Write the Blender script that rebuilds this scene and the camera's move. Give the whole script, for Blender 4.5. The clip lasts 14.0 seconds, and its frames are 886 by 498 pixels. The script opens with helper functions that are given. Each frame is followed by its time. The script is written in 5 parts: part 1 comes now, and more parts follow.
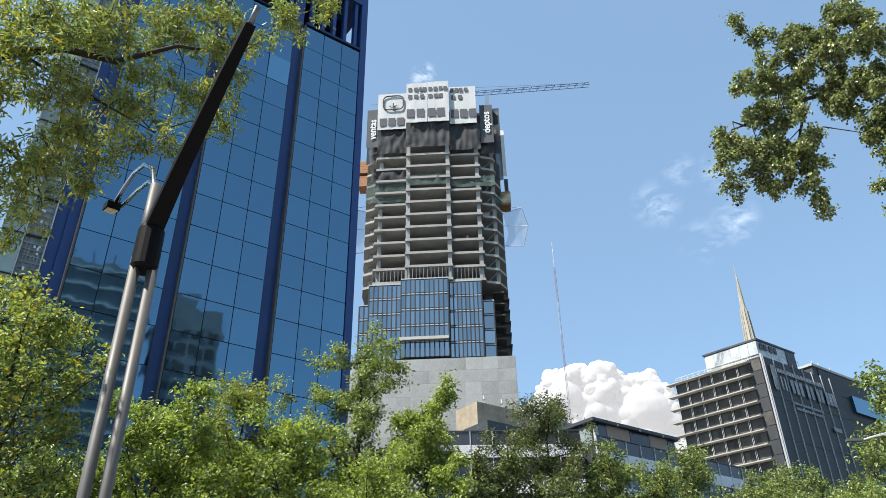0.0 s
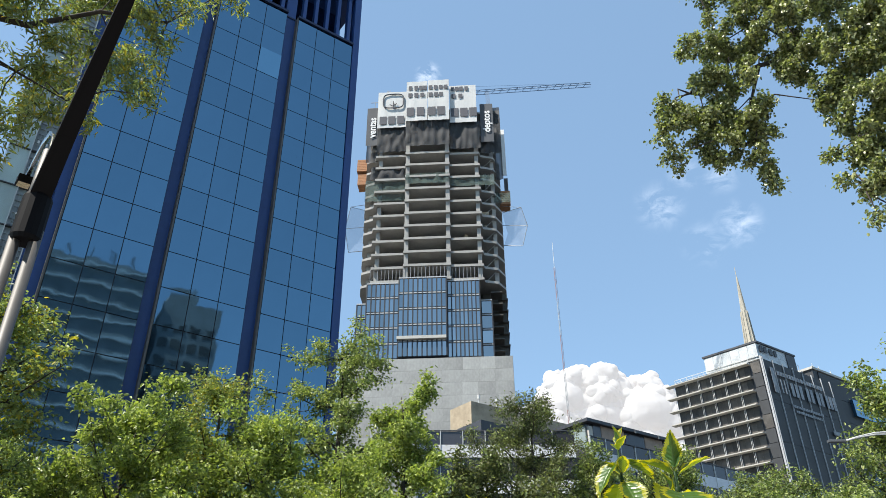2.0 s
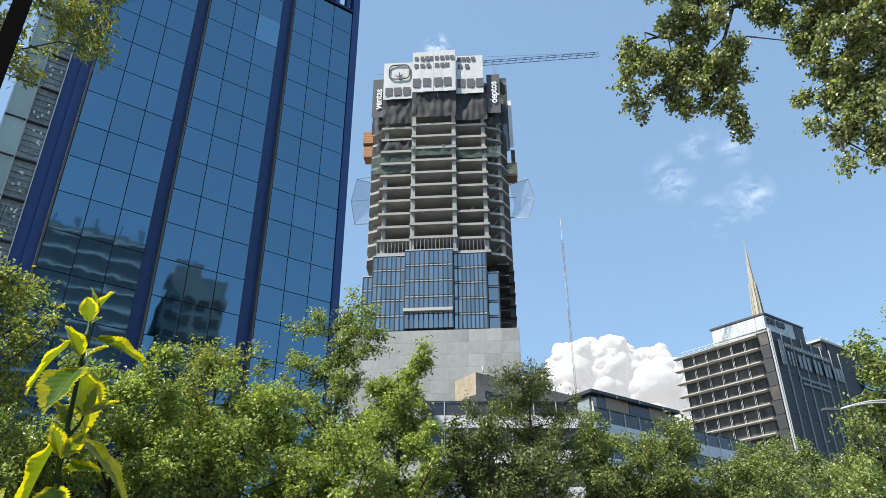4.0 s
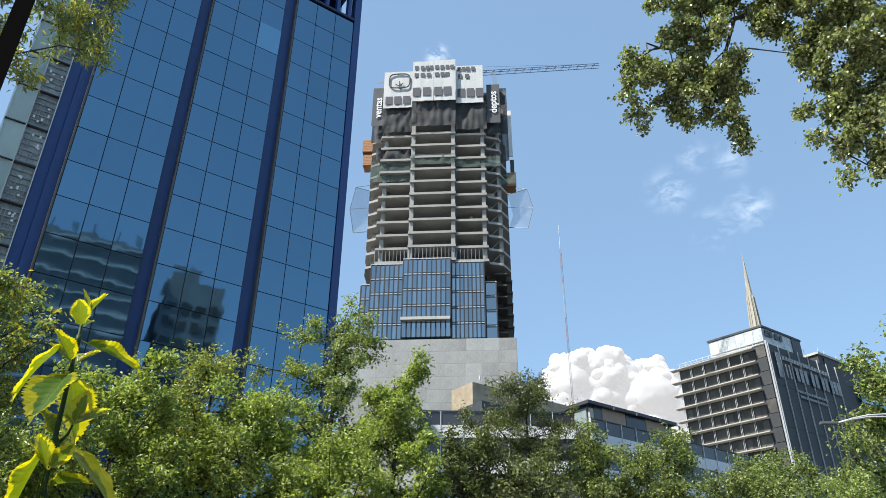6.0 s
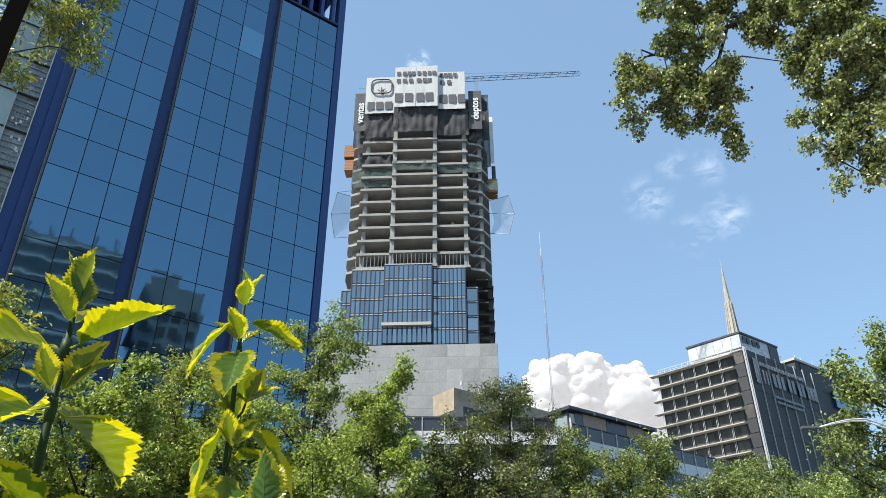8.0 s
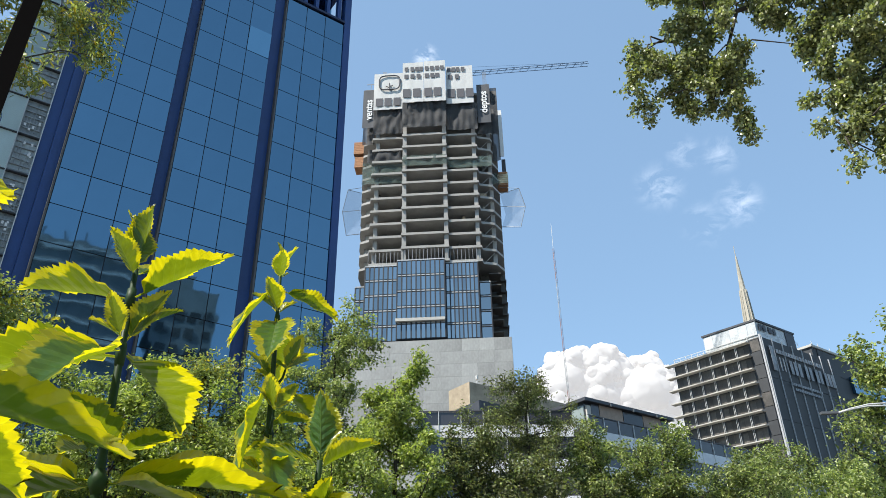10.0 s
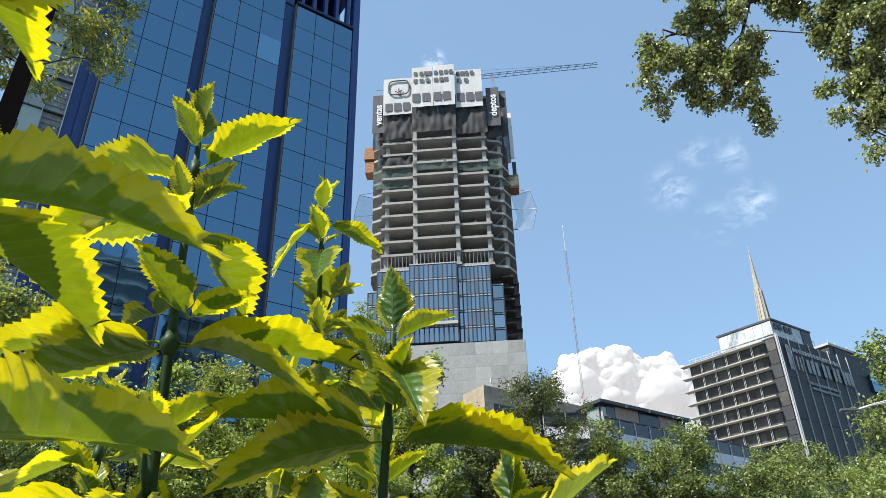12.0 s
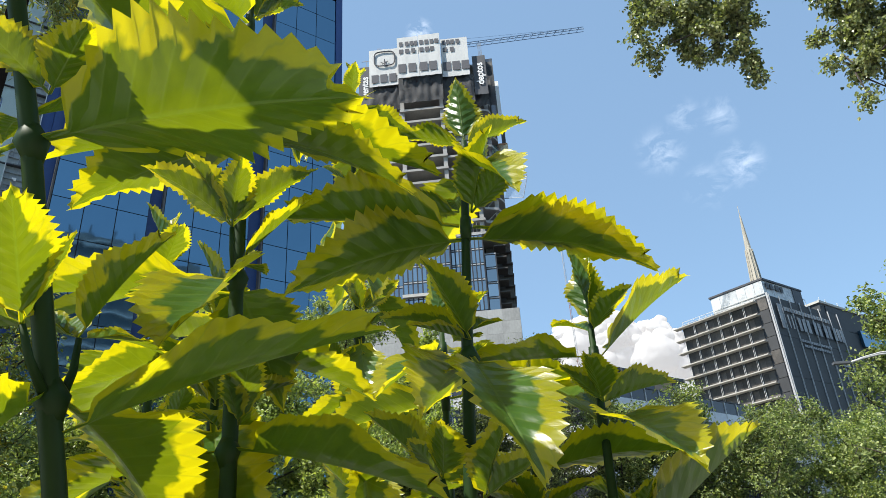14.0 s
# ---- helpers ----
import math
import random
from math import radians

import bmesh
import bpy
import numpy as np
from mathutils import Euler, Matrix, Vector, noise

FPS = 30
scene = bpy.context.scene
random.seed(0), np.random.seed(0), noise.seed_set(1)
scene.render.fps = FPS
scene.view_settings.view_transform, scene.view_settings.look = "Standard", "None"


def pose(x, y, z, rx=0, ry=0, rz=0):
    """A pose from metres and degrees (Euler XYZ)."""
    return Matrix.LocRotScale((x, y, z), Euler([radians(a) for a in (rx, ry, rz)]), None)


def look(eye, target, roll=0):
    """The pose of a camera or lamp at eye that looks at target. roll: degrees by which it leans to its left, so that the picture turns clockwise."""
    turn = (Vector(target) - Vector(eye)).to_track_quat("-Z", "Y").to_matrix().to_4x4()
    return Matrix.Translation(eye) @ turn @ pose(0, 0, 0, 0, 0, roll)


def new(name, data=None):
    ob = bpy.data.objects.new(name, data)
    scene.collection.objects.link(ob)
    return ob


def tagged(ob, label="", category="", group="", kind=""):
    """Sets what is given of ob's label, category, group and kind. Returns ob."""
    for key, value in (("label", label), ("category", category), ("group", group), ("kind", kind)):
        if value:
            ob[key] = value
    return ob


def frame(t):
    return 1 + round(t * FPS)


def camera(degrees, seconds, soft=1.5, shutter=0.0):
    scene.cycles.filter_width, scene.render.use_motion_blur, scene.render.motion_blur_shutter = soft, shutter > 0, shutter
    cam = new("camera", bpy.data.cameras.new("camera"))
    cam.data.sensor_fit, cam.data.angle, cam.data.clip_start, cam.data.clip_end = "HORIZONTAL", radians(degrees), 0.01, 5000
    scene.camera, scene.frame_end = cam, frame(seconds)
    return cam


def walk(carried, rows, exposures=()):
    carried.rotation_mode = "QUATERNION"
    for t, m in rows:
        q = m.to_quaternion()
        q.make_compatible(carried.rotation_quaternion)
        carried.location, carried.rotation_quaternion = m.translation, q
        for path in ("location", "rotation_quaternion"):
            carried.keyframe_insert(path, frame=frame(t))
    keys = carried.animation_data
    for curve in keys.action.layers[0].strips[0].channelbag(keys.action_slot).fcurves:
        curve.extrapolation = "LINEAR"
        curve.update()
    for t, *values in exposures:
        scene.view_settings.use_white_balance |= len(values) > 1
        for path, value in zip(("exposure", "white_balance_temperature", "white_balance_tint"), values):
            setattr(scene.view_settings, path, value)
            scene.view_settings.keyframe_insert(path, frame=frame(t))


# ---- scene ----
cam = camera(62.0, 14.0, soft=0.7)
PATH = [
    (0, (-0.6251, -0.5745, 1.6120), (-0.6198, 1.1443, 2.6347), -1.18),
    (0.5, (-0.4302, -0.3759, 1.6297), (-0.4206, 1.3373, 2.6616), -0.76),
    (1, (-0.2219, -0.1841, 1.6457), (-0.2179, 1.5229, 2.6878), -0.14),
    (1.5, (0.0111, -0.0176, 1.6712), (0.0101, 1.6902, 2.7120), -0.23),
    (2, (0.2625, 0.1289, 1.7108), (0.2601, 1.8471, 2.7343), -0.55),
    (2.2, (0.3574, 0.1989, 1.7103), (0.3553, 1.9234, 2.7231), -0.70),
    (2.4, (0.4436, 0.2691, 1.7026), (0.4417, 2.0006, 2.7036), -0.72),
    (2.5, (0.4883, 0.3058, 1.7004), (0.4869, 2.0415, 2.6939), -0.65),
    (2.6, (0.5343, 0.3420, 1.7046), (0.5300, 2.0802, 2.6938), -0.74),
    (2.8, (0.6216, 0.4033, 1.7151), (0.6121, 2.1484, 2.6920), -0.67),
    (3, (0.6943, 0.4588, 1.7177), (0.6801, 2.2109, 2.6821), -0.64),
    (3.2, (0.7568, 0.4982, 1.7248), (0.7311, 2.2541, 2.6818), -0.59),
    (5.5, (0.8605, 0.5796, 1.7400), (0.8395, 2.3248, 2.7166), 0.22),
    (6, (0.8202, 0.5846, 1.7448), (0.7973, 2.3268, 2.7266), 0.30),
    (6.5, (0.7497, 0.5809, 1.7391), (0.7419, 2.3194, 2.7278), 0.22),
    (7, (0.6947, 0.5849, 1.7314), (0.7153, 2.3192, 2.7272), 0.05),
    (9.5, (0.6548, 0.5864, 1.7037), (0.6742, 2.3225, 2.6963), -0.81),
    (10, (0.6493, 0.5837, 1.6931), (0.6464, 2.3250, 2.6770), -1.20),
    (10.5, (0.6389, 0.5931, 1.6832), (0.6135, 2.3444, 2.6488), -1.51),
    (11, (0.6297, 0.6051, 1.6718), (0.5920, 2.3631, 2.6248), -1.50),
    (11.5, (0.6319, 0.6089, 1.6582), (0.5926, 2.3580, 2.6274), -1.58),
    (12, (0.6176, 0.6275, 1.6442), (0.5832, 2.3625, 2.6384), -1.65),
    (12.5, (0.6086, 0.6350, 1.6313), (0.5774, 2.3647, 2.6349), -2.18),
    (13, (0.5903, 0.6548, 1.6256), (0.5603, 2.3938, 2.6131), -2.69),
    (13.5, (0.5823, 0.6643, 1.6092), (0.5571, 2.4190, 2.5686), -3.30),
    (14, (0.5773, 0.6683, 1.5834), (0.5607, 2.4413, 2.5087), -3.86),
]
walk(cam, [(t, look(eye, target, roll)) for t, eye, target, roll in PATH])

# ---- daylight ----
SUN_TO = Vector((-0.58, -0.36, 1.0)).normalized()
world = bpy.data.worlds.new("sky")
scene.world = world
world.use_nodes = True
wn, wl = world.node_tree.nodes, world.node_tree.links
wn.clear()
w_out = wn.new("ShaderNodeOutputWorld")
w_bg = wn.new("ShaderNodeBackground")
w_sky = wn.new("ShaderNodeTexSky")
w_sky.sky_type = "NISHITA"
w_sky.sun_disc = False
w_sky.sun_elevation = math.asin(SUN_TO.z)
w_sky.sun_rotation = math.atan2(SUN_TO.x, SUN_TO.y)
w_sky.altitude = 2200
w_sky.air_density = 1.05
w_sky.dust_density = 0.35
w_sky.ozone_density = 1.0
w_bg.inputs["Strength"].default_value = 0.15


def azel(az, el):
    a, e = radians(az), radians(el)
    return (math.sin(a) * math.cos(e), math.cos(a) * math.cos(e), math.sin(e))


# thin high wisps of cloud in a few places of the sky
w_tc = wn.new("ShaderNodeTexCoord")
w_map = wn.new("ShaderNodeMapping")
w_map.inputs["Scale"].default_value = (9, 9, 15)
wl.new(w_tc.outputs["Generated"], w_map.inputs["Vector"])
w_noise = wn.new("ShaderNodeTexNoise")
w_noise.inputs["Scale"].default_value = 3.2
w_noise.inputs["Detail"].default_value = 9
w_noise.inputs["Roughness"].default_value = 0.62
w_noise.inputs["Distortion"].default_value = 0.6
wl.new(w_map.outputs[0], w_noise.inputs["Vector"])
total = None
for az, el, size, amount in ((-1.5, 44.0, 1.3, 0.5), (19.4, 32.4, 2.3, 0.20), (25.4, 29.9, 2.2, 0.21), (24.9, 33.7, 1.8, 0.15), (22.0, 34.4, 1.6, 0.17), (22.4, 29.0, 2.1, 0.16)):
    d = wn.new("ShaderNodeVectorMath")
    d.operation = "DISTANCE"
    wl.new(w_tc.outputs["Generated"], d.inputs[0])
    d.inputs[1].default_value = azel(az, el)
    m = wn.new("ShaderNodeMapRange")
    m.interpolation_type = "SMOOTHSTEP"
    m.inputs["From Min"].default_value = math.tan(radians(size))
    m.inputs["From Max"].default_value = 0.0
    m.inputs["To Max"].default_value = amount
    wl.new(d.outputs["Value"], m.inputs["Value"])
    if total is None:
        total = m.outputs[0]
    else:
        add = wn.new("ShaderNodeMath")
        add.operation = "MAXIMUM"
        wl.new(total, add.inputs[0])
        wl.new(m.outputs[0], add.inputs[1])
        total = add.outputs[0]
w_ramp = wn.new("ShaderNodeMapRange")
w_ramp.inputs["From Min"].default_value = 0.44
w_ramp.inputs["From Max"].default_value = 0.68
wl.new(w_noise.outputs["Fac"], w_ramp.inputs["Value"])
w_mul = wn.new("ShaderNodeMath")
w_mul.operation = "MULTIPLY"
wl.new(w_ramp.outputs[0], w_mul.inputs[0])
wl.new(total, w_mul.inputs[1])
w_mix = wn.new("ShaderNodeMix")
w_mix.data_type = "RGBA"
wl.new(w_mul.outputs[0], w_mix.inputs["Factor"])
w_tint = wn.new("ShaderNodeMix")
w_tint.data_type = "RGBA"
w_tint.blend_type = "MULTIPLY"
w_tint.inputs["Factor"].default_value = 1.0
w_tint.inputs["B"].default_value = (0.99, 1.07, 0.94, 1)
wl.new(w_sky.outputs[0], w_tint.inputs["A"])
# a thin even haze softens the sky's gradient
w_haze = wn.new("ShaderNodeMix")
w_haze.data_type = "RGBA"
w_haze.inputs["Factor"].default_value = 0.62
w_haze.inputs["B"].default_value = (0.92, 1.44, 2.22, 1)
wl.new(w_tint.outputs["Result"], w_haze.inputs["A"])
wl.new(w_haze.outputs["Result"], w_mix.inputs["A"])
w_mix.inputs["B"].default_value = (7.2, 7.4, 7.8, 1)
wl.new(w_mix.outputs["Result"], w_bg.inputs["Color"])
wl.new(w_bg.outputs[0], w_out.inputs["Surface"])

sun = new("sun", bpy.data.lights.new("sun", "SUN"))
sun.data.energy = 3.8
sun.data.angle = radians(0.53)
sun.data.color = (1.0, 0.95, 0.87)
sun.matrix_world = look(SUN_TO * 300, (0, 0, 0))
scene.view_settings.exposure = 1.16


# ---- materials ----
def material(name, color, rough=0.6, metal=0.0, var=0.12, scale=3.0, bump=0.0, fine=40.0, stretch=(1, 1, 1), island=0.0, piece=0.0, spec=0.5, trans=0.0, second=None, through_light=None):
    """A surface with broad stains, fine grain and relief, in metres of the object's own space."""
    m = bpy.data.materials.new(name)
    m.use_nodes = True
    nt, ln = m.node_tree.nodes, m.node_tree.links
    b = nt["Principled BSDF"]
    b.inputs["Roughness"].default_value = rough
    b.inputs["Metallic"].default_value = metal
    b.inputs["Specular IOR Level"].default_value = spec
    tc = nt.new("ShaderNodeTexCoord")
    mp = nt.new("ShaderNodeMapping")
    mp.inputs["Scale"].default_value = stretch
    ln.new(tc.outputs["Object"], mp.inputs["Vector"])
    info = nt.new("ShaderNodeObjectInfo")
    n1 = nt.new("ShaderNodeTexNoise")
    n1.noise_dimensions = "4D"
    n1.inputs["Scale"].default_value = scale
    n1.inputs["Detail"].default_value = 6
    n1.inputs["Roughness"].default_value = 0.6
    n2 = nt.new("ShaderNodeTexNoise")
    n2.inputs["Scale"].default_value = fine
    n2.inputs["Detail"].default_value = 4
    ln.new(mp.outputs[0], n1.inputs["Vector"])
    ln.new(mp.outputs[0], n2.inputs["Vector"])
    shift = nt.new("ShaderNodeMath")
    shift.operation = "MULTIPLY"
    shift.inputs[1].default_value = 17.0
    ln.new(info.outputs["Random"], shift.inputs[0])
    ln.new(shift.outputs[0], n1.inputs["W"])
    mixn = nt.new("ShaderNodeMath")
    mixn.operation = "MULTIPLY_ADD"
    mixn.inputs[1].default_value = 0.45
    ln.new(n2.outputs["Fac"], mixn.inputs[0])
    ln.new(n1.outputs["Fac"], mixn.inputs[2])
    value = mixn.outputs[0]
    low, high = 0.42, 1.02
    mr = nt.new("ShaderNodeMapRange")
    mr.inputs["From Min"].default_value, mr.inputs["From Max"].default_value = low, high
    ln.new(value, mr.inputs["Value"])
    mix = nt.new("ShaderNodeMix")
    mix.data_type = "RGBA"
    other = second or tuple(c * (1 - 2 * var) for c in color)
    mix.inputs["A"].default_value = (*other, 1)
    mix.inputs["B"].default_value = (*[min(1, c * (1 + var)) for c in color], 1)
    ln.new(mr.outputs[0], mix.inputs["Factor"])
    col = mix.outputs["Result"]
    for amount, sock in ((piece, info.outputs["Random"]), (island, None)):
        if amount:
            if sock is None:
                g = nt.new("ShaderNodeNewGeometry")
                sock = g.outputs["Random Per Island"]
            k = nt.new("ShaderNodeMapRange")
            k.inputs["To Min"].default_value, k.inputs["To Max"].default_value = 1 - amount, 1 + amount
            ln.new(sock, k.inputs["Value"])
            h = nt.new("ShaderNodeHueSaturation")
            ln.new(k.outputs[0], h.inputs["Value"])
            if sock.name == "Random Per Island":
                hk = nt.new("ShaderNodeMapRange")
                hk.inputs["To Min"].default_value, hk.inputs["To Max"].default_value = 0.5 + 0.05 * amount, 0.5 - 0.05 * amount
                ln.new(sock, hk.inputs["Value"])
                ln.new(hk.outputs[0], h.inputs["Hue"])
            ln.new(col, h.inputs["Color"])
            col = h.outputs["Color"]
    ln.new(col, b.inputs["Base Color"])
    if bump:
        bp = nt.new("ShaderNodeBump")
        bp.inputs["Strength"].default_value = bump
        bp.inputs["Distance"].default_value = 0.02
        ln.new(value, bp.inputs["Height"])
        ln.new(bp.outputs[0], b.inputs["Normal"])
    rr = nt.new("ShaderNodeMapRange")
    rr.inputs["To Min"].default_value, rr.inputs["To Max"].default_value = max(0.02, rough - 0.08), min(1, rough + 0.08)
    ln.new(value, rr.inputs["Value"])
    if rough > 0.1:
        ln.new(rr.outputs[0], b.inputs["Roughness"])
    if trans:
        tr = nt.new("ShaderNodeBsdfTranslucent")
        if through_light:
            tint = nt.new("ShaderNodeMix")
            tint.data_type = "RGBA"
            tint.blend_type = "MULTIPLY"
            tint.inputs["Factor"].default_value = 1
            tint.inputs["B"].default_value = (*through_light, 1)
            ln.new(col, tint.inputs["A"])
            ln.new(tint.outputs["Result"], tr.inputs["Color"])
        else:
            ln.new(col, tr.inputs["Color"])
        ms = nt.new("ShaderNodeMixShader")
        ms.inputs[0].default_value = trans
        ln.new(b.outputs[0], ms.inputs[1])
        ln.new(tr.outputs[0], ms.inputs[2])
        ln.new(ms.outputs[0], nt["Material Output"].inputs["Surface"])
    return m


def net_material(name, color, clear):
    """Woven sheet that lets part of the light through."""
    m = material(name, color, 0.8, var=0.3, scale=0.8, fine=6)
    nt, ln = m.node_tree.nodes, m.node_tree.links
    tp = nt.new("ShaderNodeBsdfTransparent")
    ms = nt.new("ShaderNodeMixShader")
    ms.inputs[0].default_value = clear
    ln.new(nt["Principled BSDF"].outputs[0], ms.inputs[1])
    ln.new(tp.outputs[0], ms.inputs[2])
    ln.new(ms.outputs[0], nt["Material Output"].inputs["Surface"])
    return m


def mirror_glass(name, color, rough, wave, scale, piece=0.05):
    """Coated facade glass: a tinted mirror whose panes are slightly warped."""
    m = material(name, color, rough, 1.0, var=0.03, scale=0.4, fine=2, piece=piece)
    nt, ln = m.node_tree.nodes, m.node_tree.links
    b = nt["Principled BSDF"]
    tc = nt.new("ShaderNodeTexCoord")
    n = nt.new("ShaderNodeTexNoise")
    n.inputs["Scale"].default_value = scale
    n.inputs["Detail"].default_value = 1
    ln.new(tc.outputs["Object"], n.inputs["Vector"])
    bp = nt.new("ShaderNodeBump")
    bp.inputs["Strength"].default_value = wave
    bp.inputs["Distance"].default_value = 0.03
    ln.new(n.outputs["Fac"], bp.inputs["Height"])
    ln.new(bp.outputs[0], b.inputs["Normal"])
    return m


M_BLUEGLASS = mirror_glass("blue_mirror_glass", (0.138, 0.258, 0.352), 0.03, 0.15, 1.6)
# same blue glass, tinted lighter to imitate a brighter sky reflection
M_PANEBRIGHT = mirror_glass("bright_reflection_glass", (0.195, 0.36, 0.47), 0.03, 0.12, 1.6)
M_BLUEPAINT = material("blue_painted_metal", (0.020, 0.062, 0.21), 0.45, 0.0, var=0.12, scale=0.6, fine=9)
M_BLUEDARK = material("dark_blue_metal", (0.012, 0.025, 0.075), 0.5, var=0.15, scale=0.5)
M_MULLION = material("dark_mullion", (0.015, 0.018, 0.025), 0.5, var=0.1)
M_REVEAL = material("brown_grey_reveal", (0.11, 0.10, 0.09), 0.5, var=0.15)
M_REDROOF = material("red_flashing", (0.35, 0.06, 0.03), 0.6)
M_CONC = material("raw_concrete", (0.36, 0.35, 0.325), 0.85, var=0.16, scale=0.45, bump=0.25, fine=9)
M_CONCWALL = material("board_marked_concrete", (0.37, 0.37, 0.35), 0.85, var=0.2, scale=0.22, bump=0.2, fine=5, stretch=(1.6, 1.6, 0.6), piece=0.07)
M_JOINT = material("concrete_joint", (0.24, 0.24, 0.23), 0.9)
# the tower's inner and flank shade, put into a dark base colour
M_INNERSHADE = material("interior_shade_tone", (0.10, 0.095, 0.085), 0.9, var=0.3, scale=0.4)
M_TGLASS = mirror_glass("tower_window_glass", (0.36, 0.40, 0.41), 0.04, 0.10, 0.9, piece=0.18)
M_TGLASSDK = mirror_glass("dark_window_glass", (0.075, 0.085, 0.10), 0.06, 0.05, 0.9, piece=0.3)
M_ALU = material("pale_aluminium", (0.62, 0.62, 0.60), 0.45, 0.3, var=0.1)
M_BANNER = material("white_banner_cloth", (0.57, 0.57, 0.55), 0.75, var=0.07, scale=0.5, fine=4, stretch=(2.5, 2.5, 0.4), bump=0.2)
M_BANNERGREY = material("dark_grey_banner_cloth", (0.085, 0.088, 0.095), 0.75, var=0.1, scale=0.5)
M_INK = material("dark_print", (0.10, 0.10, 0.11), 0.8, var=0.1)
M_WHITEINK = material("white_print", (0.8, 0.8, 0.78), 0.8, var=0.05)
M_FADED = material("faded_print", (0.33, 0.35, 0.37), 0.8, var=0.3, scale=0.8)
M_NETDARK = net_material("dark_safety_netting", (0.045, 0.047, 0.05), 0.14)
M_NETGREEN = net_material("green_safety_netting", (0.10, 0.15, 0.13), 0.45)
M_NETLIGHT = net_material("thin_safety_netting", (0.20, 0.25, 0.32), 0.68)
M_PLY = material("orange_formwork_plywood", (0.42, 0.20, 0.09), 0.7, var=0.25, scale=1.5, stretch=(1, 1, 6))
M_STEEL = material("grey_steel", (0.20, 0.21, 0.22), 0.5, 0.6, var=0.15)
M_CRANE = material("blue_grey_crane_paint", (0.13, 0.20, 0.30), 0.5, 0.2)
M_MESHDARK = material("dark_mesh_cladding", (0.045, 0.048, 0.052), 0.6, 0.1, var=0.2, scale=0.12, fine=1.5)
M_BAYDARK = material("dark_brown_window_bay", (0.11, 0.10, 0.088), 0.35, var=0.35, scale=0.35, fine=3, piece=0.3)
M_SLABPALE = material("pale_slab_edge", (0.50, 0.48, 0.43), 0.8, var=0.1, scale=0.6)
M_WHITE = material("white_panel", (0.75, 0.75, 0.74), 0.6, var=0.05, scale=0.5, piece=0.03)
M_SPIRE = material("weathered_spire_metal", (0.40, 0.37, 0.30), 0.6, 0.1, var=0.25, scale=0.8, fine=6, stretch=(3, 3, 0.4))
M_GREYPANEL = material("pale_grey_parapet_panel", (0.72, 0.73, 0.74), 0.6, var=0.08, piece=0.05)
M_ROOFDARK = material("dark_slate_metal", (0.055, 0.058, 0.068), 0.5, var=0.2)
M_TANPANEL = material("brown_fibre_panel", (0.36, 0.27, 0.21), 0.75, var=0.12, piece=0.05)
M_TANCONC = material("warm_stained_concrete", (0.42, 0.35, 0.25), 0.85, var=0.25, scale=0.7, bump=0.2, second=(0.20, 0.16, 0.11))
M_BRICKRED = material("red_painted_wall", (0.32, 0.09, 0.06), 0.85, var=0.2)
M_LATTICE = material("grey_lattice_glass", (0.42, 0.47, 0.48), 0.2, 0.0, trans=0.35, var=0.3, scale=1.1, fine=7, piece=0.15)
M_LATTICEBAR = material("weathered_lattice_metal", (0.30, 0.33, 0.34), 0.6, var=0.3, scale=2)
M_PALEGLASS = material("pale_green_glass", (0.60, 0.69, 0.68), 0.15, 0.0, var=0.14, scale=0.5, spec=0.8, piece=0.08, trans=0.55)
M_ASPHALT = material("asphalt", (0.05, 0.05, 0.052), 0.9, var=0.2, scale=0.5, bump=0.3, fine=60)
M_PAVING = material("pink_grey_paving", (0.30, 0.27, 0.25), 0.85, var=0.15, scale=1.0, bump=0.2)
M_SOIL = material("planter_soil", (0.06, 0.045, 0.03), 0.95, var=0.3, scale=4, bump=0.5)
M_BARK = material("grey_brown_bark", (0.05, 0.04, 0.03), 0.9, var=0.35, scale=6, bump=0.6, stretch=(1, 1, 0.25))
M_BLACKPOLE = material("black_painted_steel", (0.004, 0.004, 0.0045), 0.6, var=0.15, scale=2, spec=0.12)
M_GREYPOLE = material("brushed_grey_steel_tube", (0.115, 0.108, 0.098), 0.5, 0.2, var=0.15, scale=3, stretch=(1, 1, 0.2))
M_CHROME = material("polished_steel", (0.6, 0.6, 0.6), 0.2, 1.0, var=0.05)
M_LENS = material("lamp_lens", (0.75, 0.62, 0.42), 0.2, var=0.1, scale=20)
M_CLOUD = material("cloud", (0.60, 0.60, 0.60), 1.0, var=0.01, scale=0.004, fine=0.02, spec=0.0, trans=0.62)
cn, cl = M_CLOUD.node_tree.nodes, M_CLOUD.node_tree.links
c_tc, c_noise, c_bump = cn.new("ShaderNodeTexCoord"), cn.new("ShaderNodeTexNoise"), cn.new("ShaderNodeBump")
c_noise.inputs["Scale"].default_value = 0.045
c_noise.inputs["Detail"].default_value = 9
c_noise.inputs["Roughness"].default_value = 0.62
c_bump.inputs["Strength"].default_value = 0.12
c_bump.inputs["Distance"].default_value = 14.0
cl.new(c_tc.outputs["Object"], c_noise.inputs["Vector"])
cl.new(c_noise.outputs["Fac"], c_bump.inputs["Height"])
cl.new(c_bump.outputs[0], cn["Principled BSDF"].inputs["Normal"])
